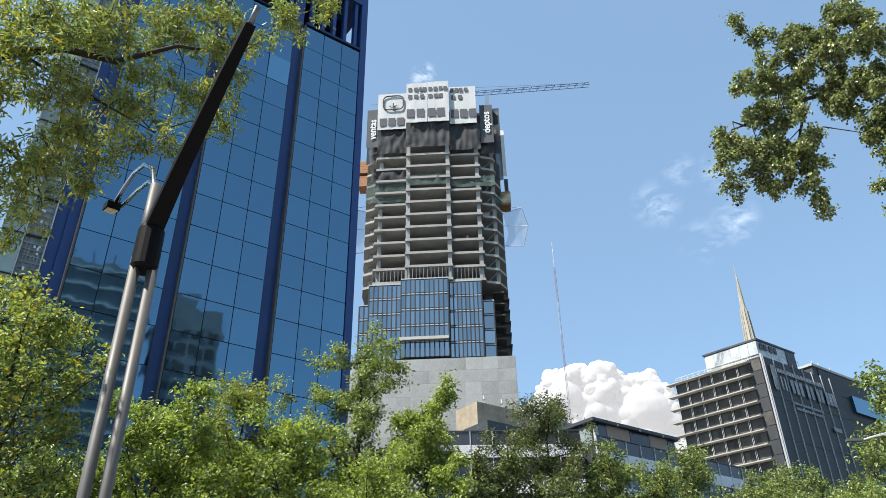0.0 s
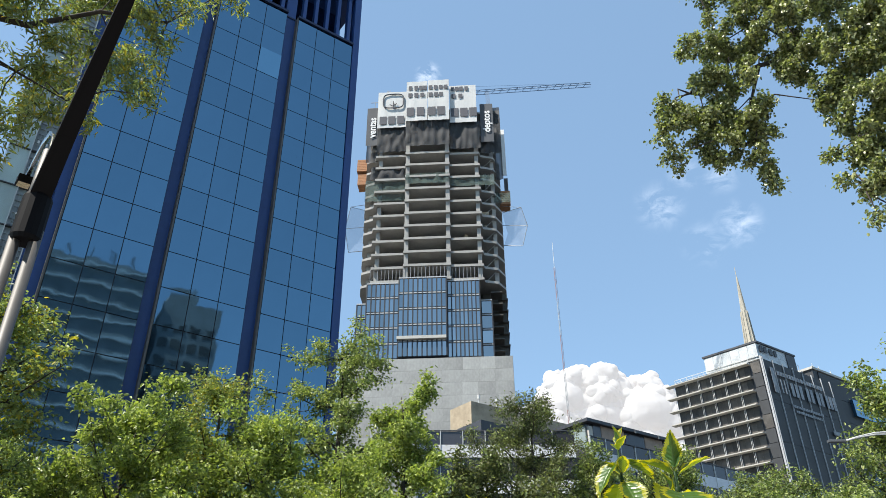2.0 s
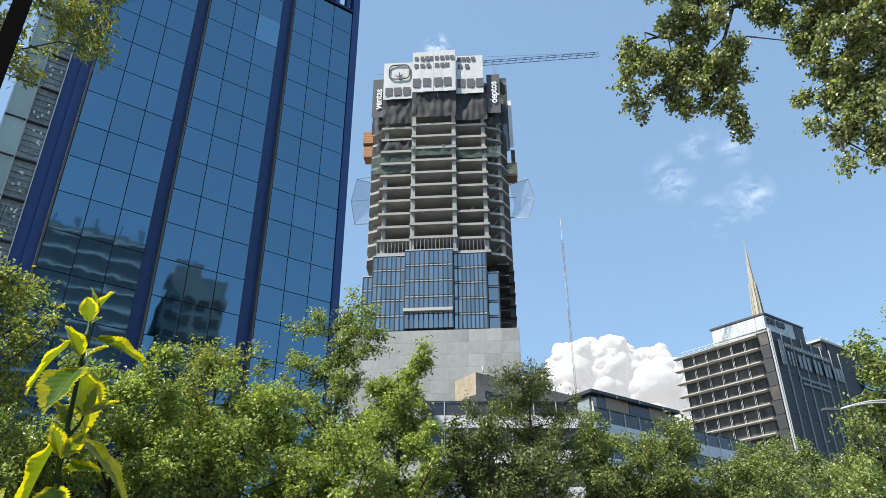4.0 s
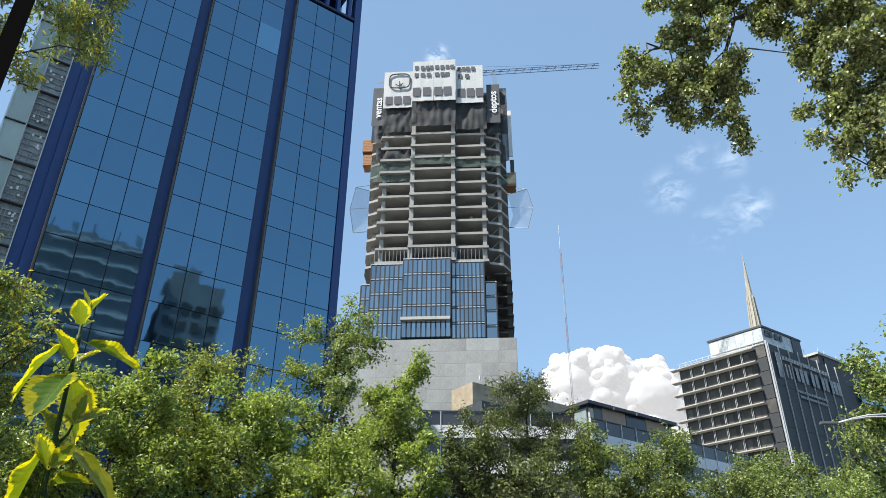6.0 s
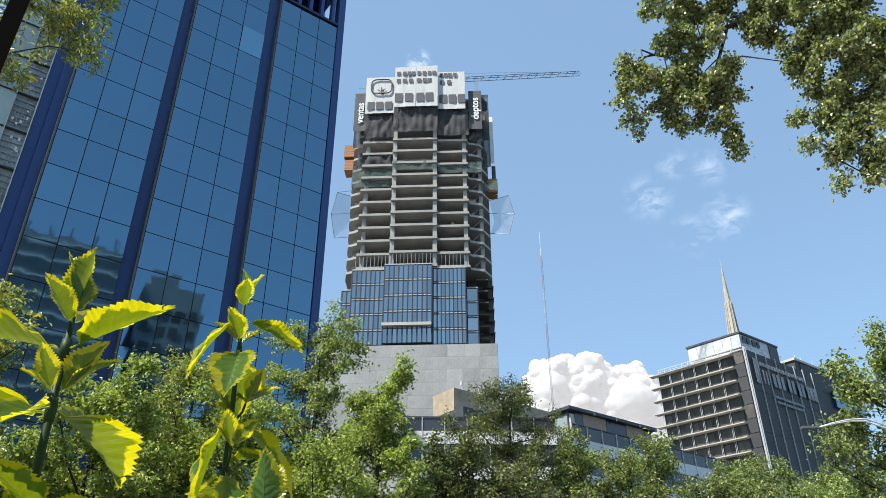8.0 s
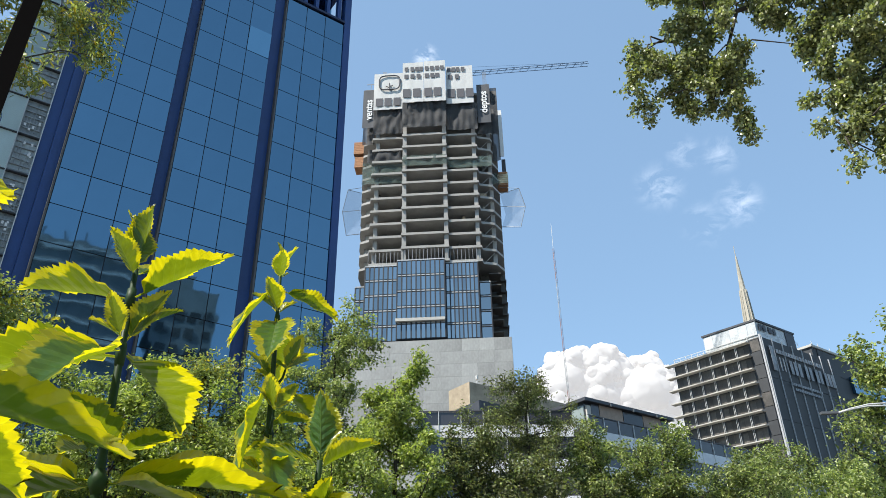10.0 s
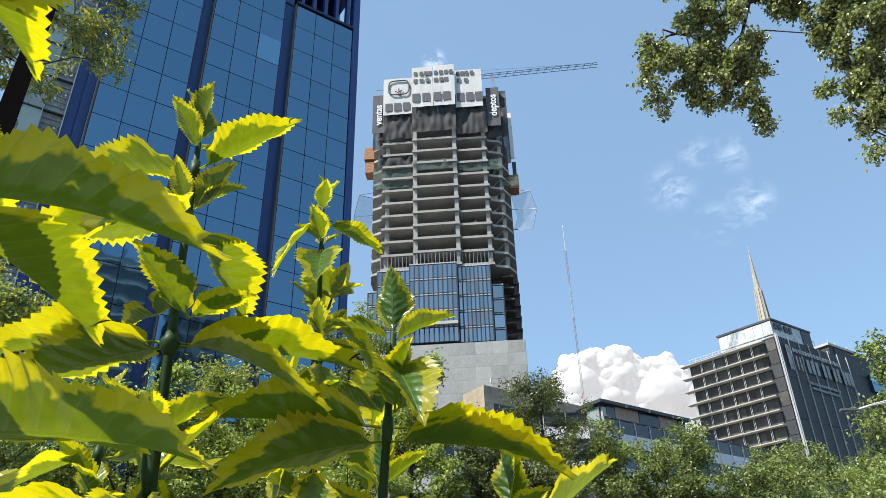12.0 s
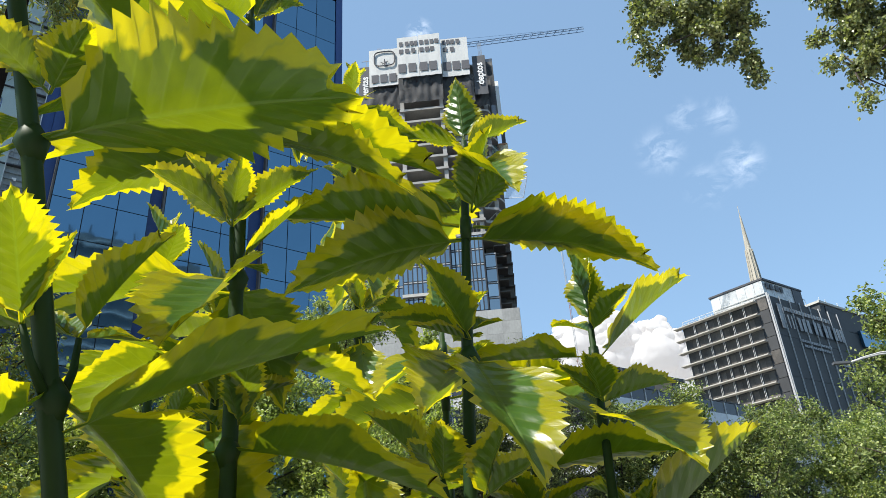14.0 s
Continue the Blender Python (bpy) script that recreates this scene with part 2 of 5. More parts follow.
# added glow in place of light scattered within the cloud, filling its shaded sides
cn["Principled BSDF"].inputs["Emission Color"].default_value = (1.0, 0.96, 0.95, 1)
cn["Principled BSDF"].inputs["Emission Strength"].default_value = 0.36
M_MASTRED = material("faded_red_paint", (0.33, 0.20, 0.19), 0.6)
M_OPP = material("grey_render", (0.30, 0.31, 0.31), 0.8, var=0.2, scale=0.3)
M_FINGREY = material("grey_cladding_fin", (0.42, 0.43, 0.44), 0.6, var=0.15)
LEAF_MATS = {
    "bright": material("bright_green_leaves", (0.29, 0.355, 0.10), 0.38, var=0.2, scale=0.7, fine=4, island=0.5, trans=0.34, through_light=(1.5, 1.6, 0.7)),
    "yellow": material("yellowing_leaves", (0.34, 0.31, 0.04), 0.45, var=0.25, scale=0.8, fine=4, island=0.5, trans=0.42, through_light=(1.5, 1.5, 0.7)),
    "mid": material("mid_green_leaves", (0.255, 0.31, 0.11), 0.38, var=0.2, scale=0.7, fine=4, island=0.55, trans=0.36, through_light=(1.4, 1.5, 0.8)),
    "olive": material("olive_green_leaves", (0.115, 0.135, 0.052), 0.5, var=0.25, scale=0.7, fine=4, island=0.5, trans=0.33, through_light=(1.4, 1.4, 0.8)),
    "grey": material("grey_green_leaves", (0.265, 0.295, 0.125), 0.30, var=0.25, scale=0.9, fine=6, island=0.6, trans=0.30, through_light=(1.3, 1.5, 0.6), spec=0.7),
}


# ---- building blocks ----
def part(name, bm, mat, parent=None, label="", smooth=False):
    me = bpy.data.meshes.new(name)
    bm.normal_update()
    bm.to_mesh(me)
    bm.free()
    me.materials.append(mat)
    if smooth:
        me.shade_smooth()
    ob = new(name, me)
    if parent is not None:
        ob.parent = parent
    if label:
        ob["label"] = label
    return ob


def thing(name, m, label, category, group="", kind=""):
    ob = new(name)
    ob.empty_display_size = 0.1
    ob.matrix_world = m
    return tagged(ob, label, category, group, kind)


def box(bm, x0, x1, y0, y1, z0, z1):
    v = [bm.verts.new((x, y, z)) for z in (z0, z1) for x, y in ((x0, y0), (x1, y0), (x1, y1), (x0, y1))]
    for f in ((0, 3, 2, 1), (4, 5, 6, 7), (0, 1, 5, 4), (1, 2, 6, 5), (2, 3, 7, 6), (3, 0, 4, 7)):
        bm.faces.new([v[i] for i in f])
    return bm


def slab(bm, outline, z0, z1):
    low = [bm.verts.new((x, y, z0)) for x, y in outline]
    top = [bm.verts.new((x, y, z1)) for x, y in outline]
    bm.faces.new(low[::-1])
    bm.faces.new(top)
    for i in range(len(outline)):
        j = (i + 1) % len(outline)
        bm.faces.new((low[i], low[j], top[j], top[i]))
    return bm


def boxes(*rows):
    bm = bmesh.new()
    for r in rows:
        box(bm, *r)
    return bm


def tube(bm, points, radii, sides=8, cap=True):
    """A tapered tube along points."""
    rings = []
    side = Vector((1, 0, 0))
    pts = [Vector(p) for p in points]
    for i, p in enumerate(pts):
        t = (pts[min(i + 1, len(pts) - 1)] - pts[max(i - 1, 0)]).normalized()
        side = side - t * side.dot(t)
        if side.length < 1e-3:
            side = t.orthogonal()
        side.normalize()
        up = t.cross(side)
        r = radii[i] if isinstance(radii, (list, tuple)) else radii
        rings.append([bm.verts.new(p + (side * math.cos(a) + up * math.sin(a)) * r) for a in (2 * math.pi * k / sides for k in range(sides))])
    for a, b in zip(rings, rings[1:]):
        for k in range(sides):
            j = (k + 1) % sides
            bm.faces.new((a[k], a[j], b[j], b[k]))
    if cap:
        bm.faces.new(rings[0][::-1])
        bm.faces.new(rings[-1])
    return bm


def shared(name, mesh, parent, loc, scale=(1, 1, 1), turn=(0, 0, 0)):
    ob = new(name, mesh)
    ob.parent = parent
    ob.location = loc
    ob.scale = scale
    ob.rotation_euler = turn
    return ob


def unit_mesh(name, mat, bevel=0.0):
    """A unit block, front face at y = 0, for pieces that differ in size only."""
    bm = boxes((0, 1, 0, 1, 0, 1))
    me = bpy.data.meshes.new(name)
    bm.normal_update()
    bm.to_mesh(me)
    bm.free()
    me.materials.append(mat)
    return me


# ---- ground ----
bm = bmesh.new()
v = [bm.verts.new(p) for p in ((-3000, -3000, 0), (3000, -3000, 0), (3000, 3000, 0), (-3000, 3000, 0))]
bm.faces.new(v)
tagged(part("ground", bm, M_ASPHALT), "grey asphalt ground under the city block", "ground", kind="structure")
tagged(part("pavement", boxes((-30, 30, -6, 9, 0.0, 0.15)), M_PAVING), "worn stone paving of the avenue's promenade", "pavement", kind="structure")

# ---- blue glass office building ----
BLUE = thing("office_building", pose(-23.50, 31.75, 0, 0, 0, 36.5), "tall office building of blue mirror glass with painted fins", "building")
ROW, PANE, NROW, TOPZ = 2.352, 1.722, 20, 47.46
part("wall", boxes((2.90, 20.90, 0.72, 26, 0, TOPZ)), M_BLUEDARK, BLUE)
part("side_wall", boxes((2.27, 2.85, 0.62, 26, 0, 56)), M_BLUEPAINT, BLUE, "blue painted end wall")
me_bpane = unit_mesh("blue_pane", M_BLUEGLASS)
me_brightpane = unit_mesh("bright_reflection_pane", M_PANEBRIGHT)
BAYS = ((3.52, 8.56), (9.40, 14.52), (15.50, 20.36))
for bay, (u0, u1) in enumerate(BAYS):
    w = (u1 - u0) / 3
    top = NROW
    for r in range(top):
        for c in range(3):
            # one tilted pane gets the lighter tint that stands for brighter reflected sky
            shared("pane", me_brightpane if (bay, r, c) == (1, 2, 2) else me_bpane, BLUE, (u0 + c * w + 0.025, 0.02, TOPZ - (r + 1) * ROW + 0.025), (w - 0.05, 0.06, ROW - 0.05), (radians(random.uniform(-0.14, 0.14) + (2.2 if (bay, r, c) == (1, 2, 2) else 0)), 0, radians(random.uniform(-0.14, 0.14))))
    part("mullion_grid", boxes((u0, u1, 0.07, 0.36, TOPZ - NROW * ROW, TOPZ)), M_MULLION, BLUE)
    part("coping", boxes((u0 - 0.05, u1 + 0.05, -0.12, 0.5, TOPZ, TOPZ + 0.22)), M_BLUEDARK, BLUE)
for u0, u1 in ((2.86, 3.40), (8.58, 9.28), (14.54, 15.38), (20.40, 20.95)):
    end = u0 > 20
    part("fin", boxes((u0, u1, -0.05 if end else 0.42, 0.7, 0, 56 if end else 55.8)), M_BLUEPAINT, BLUE)
    if not end:
        part("reveal_trim", boxes((u1 + 0.002, u1 + 0.10, -0.01, 0.5, 0, TOPZ)), M_REVEAL, BLUE, "brown-grey metal reveal")
# open loggia under the roof, with slim columns in front of set-back glass
for u0, u1 in ((3.42, 8.56), (9.30, 14.52), (15.40, 20.38)):
    part("loggia_glass", boxes((u0, u1, 2.6, 2.7, TOPZ, 53.2)), M_BLUEGLASS, BLUE)
    n = 5
    for k in range(n):
        x = u0 + (k + 0.6) * (u1 - u0) / n
        part("column", boxes((x - 0.14, x + 0.14, 0.15, 0.6, TOPZ + 0.2, 53.0)), M_BLUEPAINT, BLUE)
part("loggia_floor", boxes((2.9, 20.88, 0.35, 26, TOPZ + 0.004, TOPZ + 0.15)), M_BLUEDARK, BLUE)
part("roof_beam", boxes((2.87, 20.94, -0.045, 9.0, 53.0, 55.9)), M_BLUEPAINT, BLUE)
part("roof_slab", boxes((2.2, 21.05, -0.12, 26, 56.0, 56.3)), M_REDROOF, BLUE, "red metal roof edge")
part("back_wall", boxes((2.9, 20.88, 9.01, 26, TOPZ + 0.15, 55.9)), M_BLUEDARK, BLUE)

# ---- pale glass and lattice building beside it ----
LAT = thing("glass_building", pose(-23.50, 31.75, 0, 0, 0, 36.5) @ pose(-0.11, -0.6, 0), "pale glass building with a grey lattice screen", "building")
part("wall", boxes((1.2, 2.33, 2.4, 30, 0, 62)), M_PALEGLASS, LAT)
me_lat = unit_mesh("lattice_glass", M_LATTICE)
me_pale = unit_mesh("pale_pane", M_PALEGLASS)
LH = 2.5
lat_rng = random.Random(8)
for r in range(24):
    z = 0.5 + r * LH
    shared("screen_panel", me_lat, LAT, (1.22, 1.30, z), (1.09, 0.05, LH - 0.06))
    shared("glass_panel", me_pale, LAT, (0.14, 1.20, z), (1.04, 0.05, LH - 0.06))
    # cut-out bars of the lattice, each panel a little different
    bm = bmesh.new()
    for k in range(6):
        h = z + 0.1 + k * (LH - 0.2) / 6
        box(bm, 1.26, 2.28, 1.22, 1.28, h, h + 0.06)
    for k in range(6):
        x = 1.26 + k * 0.17
        zz = z + lat_rng.uniform(0.05, 0.9)
        box(bm, x, x + 0.05, 1.215, 1.285, zz, zz + lat_rng.uniform(0.6, 1.4))
    part("lattice", bm, M_LATTICEBAR, LAT, "grey pierced lattice")
    # small white blocks imitate light showing through the lattice's holes
    for k in range(5):
        x, zz = lat_rng.uniform(1.3, 2.1), z + lat_rng.uniform(0.3, 2.0)
        part("lattice_block", boxes((x, x + 0.11, 1.19, 1.21, zz, zz + lat_rng.uniform(0.10, 0.22))), M_WHITE, LAT)
    part("ledge", boxes((0.1, 2.33, 1.08, 1.36, z + LH - 0.05, z + LH - 0.01)), M_ROOFDARK, LAT)
    bm = bmesh.new()
    tube(bm, [(0.2, 2.2, z + 0.2), (1.15, 2.2, z + LH - 0.2)], 0.05, 4)
    part("brace", bm, M_ALU, LAT)
for x in (0.10, 1.20, 2.345):
    part("mullion", boxes((x - 0.025, x + 0.02, 1.06, 1.38, 0, 60.5)), M_ALU, LAT)

# ---- concrete tower under construction ----
TOWER = thing("tower_block", pose(0.6, 130.0, 0, 0, 0, -3), "unfinished concrete residential tower with banners and netting", "building")
OUT = ((-8.7, 0.0), (1.1, 0.0), (1.1, 0.9), (7.7, 0.9), (7.9, 2.2), (10.6, 3.0), (12.2, 6.0), (12.9, 24), (-18.6, 24), (-18.3, 6.0), (-17.7, 3.0), (-15.7, 2.2), (-15.4, 0.9), (-8.7, 0.9))


def grown(outline, k):
    cx, cy = -2.9, 12
    return [(cx + (x - cx) * (1 + k / 15), cy + (y - cy) * (1 + k / 12)) for x, y in outline]


LEVELS = [72.7 + 3.19 * k for k in range(11)]
CORE = ((-13.0, 7.5), (7.0, 7.5), (7.0, 22), (-13.0, 22))
# core walls coloured dark so that the open floors read as shaded
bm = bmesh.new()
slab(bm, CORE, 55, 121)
part("core_wall", bm, M_INNERSHADE, TOWER, "unfinished inner walls in a dark shade tone")
rng = random.Random(4)
for k, z in enumerate(LEVELS + [107.9, 111.2, 114.5, 117.8]):
    grow = 0.0 if k < 11 else -0.6
    bm = bmesh.new()
    slab(bm, grown(OUT, grow), z - 0.54, z)
    part("floor_slab", bm, M_CONC, TOWER)
    if k < 10:
        # low parapet strip and clutter set back on each floor, mostly in the shade tone
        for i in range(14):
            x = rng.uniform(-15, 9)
            part("building_material", boxes((x, x + rng.uniform(0.2, 1.6), 3.2 + rng.random(), 4.6 + rng.random(), z + 0.003, z + rng.uniform(0.4, 2.3))), M_INNERSHADE if i % 3 else M_TANCONC, TOWER)
        part("inner_partition", boxes((-14.5, -9.5, 5.2, 5.4, z + 0.003, z + 2.5)), M_INNERSHADE, TOWER)
        part("inner_partition", boxes((1.6, 7.4, 5.6, 5.8, z + 0.003, z + 2.5)), M_INNERSHADE, TOWER)
    for x, y in ((-14.4, 2.0), (-8.2, 0.55), (0.55, 0.55), (7.0, 1.6), (10.4, 4.2), (11.0, 9), (11.1, 14), (-16.6, 5), (-16.9, 11), (11.1, 19)):
        if k < 15:
            part("column", boxes((x - 0.42, x + 0.42, y - 0.1, y + 0.9, z + 0.002, z + 2.60)), M_CONC, TOWER)
    if k < 11:
        # raking struts at the recessed corners
        for x0, x1, y in ((-16.9, -15.2, 3.4), (8.2, 10.3, 2.9)):
            bm = bmesh.new()
            tube(bm, [(x0, y, z + 0.05), (x1, y + 0.5, z + 2.5)], 0.055, 5)
            part("strut", bm, M_CONC, TOWER)
# flank slabs and wall, their shade given by the dark colour
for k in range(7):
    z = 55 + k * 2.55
    part("side_slab", boxes((10.4, 12.4, 6.5, 23, z, z + 0.3)), M_INNERSHADE, TOWER)
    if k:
        part("side_slab", boxes((8.9, 11.2, 3.2, 6.4, z, z + 0.25)), M_INNERSHADE, TOWER)
part("side_wall", boxes((7.2, 12.1, 7.2, 22, 55, 72)), M_INNERSHADE, TOWER)

# glazed floors
me_tp = unit_mesh("tower_pane", M_TGLASS)
GH = 3.4
for u0, u1, y, n, ztop, rows in ((-9.35, 0.05, -0.30, 10, 72.75, 5), (-15.9, -9.45, 0.55, 7, 72.1, 5), (0.25, 6.65, 0.55, 8, 72.25, 5), (6.85, 9.0, 1.9, 1, 68.3, 4), (-18.0, -16.1, 1.9, 2, 68.3, 4)):
    w = (u1 - u0) / n
    h = (ztop - 55.6) / rows
    for r in range(rows):
        z = ztop - (r + 1) * h
        for c in range(n):
            shared("pane", me_tp, TOWER, (u0 + c * w + 0.05, y, z + 0.04), (w - 0.10, 0.08, h - 0.62), (radians(rng.uniform(-0.35, 0.35)), 0, radians(rng.uniform(-0.35, 0.35))))
        part("spandrel", boxes((u0 - 0.05, u1 + 0.05, y - 0.12, y + 0.3, z + h - 0.42, z + h - 0.18)), M_FINGREY, TOWER)
    part("mullion_frame", boxes((u0, u1, y + 0.06, y + 1.0, 55.5, ztop - 0.3)), M_MULLION, TOWER)
    for c in range(n + 1):
        part("mullion", boxes((u0 + c * w - 0.12, u0 + c * w + 0.12, y - 0.14, y + 0.05, 55.6, ztop - 0.5)), M_MULLION, TOWER)
part("gondola", boxes((-9.5, 0.0, -1.1, -0.45, 58.9, 59.5)), M_SLABPALE, TOWER, "hanging work platform")
# steel posts of the floor being glazed
for c in range(30):
    x = -15.5 + c * 0.76
    part("steel_post", boxes((x - 0.05, x + 0.05, 1.0 if not -8.7 < x < 1.1 else 0.1, 1.1 if not -8.7 < x < 1.1 else 0.2, 72.72, 75.2)), M_STEEL, TOWER)

# concrete podium, with form joints
part("podium", boxes((-20, 12.3, -0.9, 25, 0, 54.85)), M_JOINT, TOWER, "grey board-marked concrete base")
me_form = unit_mesh("form_panel", M_CONCWALL)
for r in range(7):
    z1 = 54.85 - r * 2.45
    cuts = sorted([-20.0, 12.32] + [-20 + 3.23 * i + rng.uniform(-0.5, 0.5) for i in range(1, 10)])
    for a, b in zip(cuts, cuts[1:]):
        shared("wall_panel", me_form, TOWER, (a + 0.008, -0.95 - rng.uniform(0, 0.012), z1 - 2.44), (b - a - 0.016, 0.08, 2.43))
part("wall_panel", boxes((-20, 12.32, -0.96, -0.88, 0, 37.6)), M_CONCWALL, TOWER)
part("wall_panel", boxes((12.28, 12.36, -0.9, 25, 0, 54.8)), M_CONCWALL, TOWER)

# dark netting behind and below the banners, ruffled
def sheet(u0, u1, y, z0, z1, nu, nz, depth, seed, taper=0.0):
    bm = bmesh.new()
    grid = []
    for j in range(nz + 1):
        line = []
        for i in range(nu + 1):
            f, g = i / nu, j / nz
            d = depth * noise.noise((f * (u1 - u0) * 0.9 + seed * 7, g * (z1 - z0) * 0.35, seed))
            line.append(bm.verts.new((u0 + (u1 - u0) * f, y + d + taper * (1 - g), z0 + (z1 - z0) * g)))
        grid.append(line)
    for j in range(nz):
        for i in range(nu):
            bm.faces.new((grid[j][i], grid[j][i + 1], grid[j + 1][i + 1], grid[j + 1][i]))
    return bm


for u0, u1, y, z0, z1, s in ((-15.3, -8.7, 0.5, 105.3, 113, 1), (-8.7, 1.2, -0.6, 105.9, 113, 2), (1.2, 8.1, 0.3, 105.2, 113, 3), (-17.9, -15.2, 2.0, 103.6, 109, 4), (8.0, 11.2, 2.0, 105.0, 109, 5), (11.2, 12.9, 4.2, 99, 120, 6)):
    part("netting", sheet(u0, u1, y, z0, z1, 26, 12, 0.5, s), M_NETDARK, TOWER, "dark sagging safety netting", smooth=True)
part("netting", sheet(-16.5, -9.0, 1.2, 98.0, 101.4, 20, 8, 0.7, 9), M_NETDARK, TOWER, "torn dark netting", smooth=True)
for u0, u1, y, z0, z1, s in ((-17.6, -8.8, 1.5, 92.6, 98.2, 7), (-8.6, 1.0, 0.15, 96.0, 98.7, 8), (1.2, 10.8, 1.2, 95.6, 98.3, 10), (10.5, 14.2, 4, 92.8, 95.4, 11)):
    part("netting", sheet(u0, u1, y, z0, z1, 20, 6, 0.4, s), M_NETGREEN, TOWER, "thin green safety netting", smooth=True)

# banners
BAN = ((-15.35, -8.65, -0.1, 111.8, 122.6), (-8.6, -3.75, -1.2, 112.6, 124.5), (-3.65, 1.25, -1.2, 112.6, 124.75), (1.35, 7.5, -0.3, 112.3, 123.5))
for u0, u1, y, z0, z1 in BAN:
    part("banner", sheet(u0, u1, y, z0, z1, 10, 8, 0.12, u0), M_BANNER, TOWER, "white advertising banner cloth", smooth=True)
part("banner", sheet(-17.95, -15.2, 1.0, 107.7, 118.8, 6, 8, 0.1, 1), M_BANNERGREY, TOWER, "dark grey banner cloth", smooth=True)
part("banner", sheet(8.25, 11.2, 1.0, 107.4, 118.6, 6, 8, 0.1, 2), M_BANNERGREY, TOWER, "dark grey banner cloth", smooth=True)


def words(text, size, m, mat, parent, name="lettering", squash=1.0):
    c = bpy.data.curves.new(name, "FONT")
    c.body = text
    c.size = size
    c.extrude = 0.02
    c.align_x, c.align_y = "CENTER", "CENTER"
    c.offset = 0.02 * size
    tmp = bpy.data.objects.new("tmp", c)
    scene.collection.objects.link(tmp)
    bpy.context.view_layer.update()
    me = bpy.data.meshes.new_from_object(tmp.evaluated_get(bpy.context.evaluated_depsgraph_get()))
    bpy.data.objects.remove(tmp)
    me.materials.append(mat)
    ob = new(name, me)
    ob.parent = parent
    ob.matrix_local = m @ Matrix.Diagonal((squash, 1, 1, 1))
    return ob


words("ventas", 2.3, pose(-16.5, 0.8, 112.8, 90, -90, 0), M_WHITEINK, TOWER)
words("deptos", 2.3, pose(9.75, 0.8, 113.2, 90, -90, 0), M_WHITEINK, TOWER)
# tree-in-a-rounded-square emblem, drawn as a plain ring with a stroke
bm = bmesh.new()
ring = []
for k in range(32):
    a = 2 * math.pi * k / 32
    c, s = math.cos(a), math.sin(a)
    ring.append((-11.75 + 2.35 * math.copysign(abs(c) ** 0.5, c), -0.35, 119.6 + 2.1 * math.copysign(abs(s) ** 0.5, s)))
tube(bm, ring + ring[:1], 0.15, 5, cap=False)
tube(bm, [(-11.75, -0.35, 117.5), (-11.75, -0.35, 119.4)], 0.13, 5)
tube(bm, [(-11.75, -0.35, 118.2), (-10.9, -0.35, 118.8)], 0.1, 5)
tube(bm, [(-11.75, -0.35, 118.0), (-12.6, -0.35, 118.6)], 0.1, 5)
part("emblem", bm, M_INK, TOWER)
# rows of plain bars in place of the name and the number
for z, h, xs, wd in ((122.4, 1.25, (-7.7, -6.35, -5.25, -4.3, -3.0, -1.8, -0.6, 0.5, 2.1, 3.1, 4.1, 5.3), 0.85), (120.2, 1.25, (-7.7, -6.3, -4.9, -3.0, -1.7, -0.6, 2.3, 3.9), 0.95), (115.2, 2.5, (-7.6, -5.3, -2.7, -0.6, 2.5, 4.6, 6.7), 1.75), (113.9, 2.3, (-14.0, -12.0, -9.95), 1.65)):
    for x in xs:
        y = -0.23 if x < -8.6 else (-1.33 if x < 1.3 else -0.43)
        part("print_bar", boxes((x - wd / 2, x + wd / 2, y - 0.02, y, z - h / 2, z + h / 2)), M_INK, TOWER)

# starter bars, roof clutter, side panels
for x, y in ((-13.4, 3), (-8.2, 2.5), (-6.5, 5), (0.3, 2.5), (6.6, 3), (10.3, 5)):
    for dx in (-0.35, -0.1, 0.15, 0.4):
        part("starter_bar", boxes((x + dx - 0.05, x + dx + 0.05, y, y + 0.1, 117.8, 126.0)), M_STEEL, TOWER)
part("formwork", boxes((-17.6, -15.4, 3.0, 6, 117.8, 120.6), (-8.0, 0.5, 3.0, 3.6, 123.5, 125.0), (8.3, 11.3, 3.2, 6, 117.8, 120.2)), M_INNERSHADE, TOWER)
part("handrail", boxes((-17.8, -15.0, 2.9, 2.95, 120.5, 120.6), (-16.6, -16.5, 2.9, 3.0, 119, 122.4), (-17.6, -15.8, 2.9, 3.0, 122.2, 122.35)), M_STEEL, TOWER)
part("side_panel", boxes((11.2, 12.9, 4.6, 4.75, 107, 119.6)), M_WHITE, TOWER, "pale sheet on the tower's flank")
part("side_panel", boxes((12.7, 13.9, 8.0, 8.15, 103.0, 116.5)), M_WHITE, TOWER, "pale sheet on the tower's flank")
part("side_panel", boxes((13.3, 14.2, 10.6, 10.75, 97.0, 104)), M_BANNERGREY, TOWER)
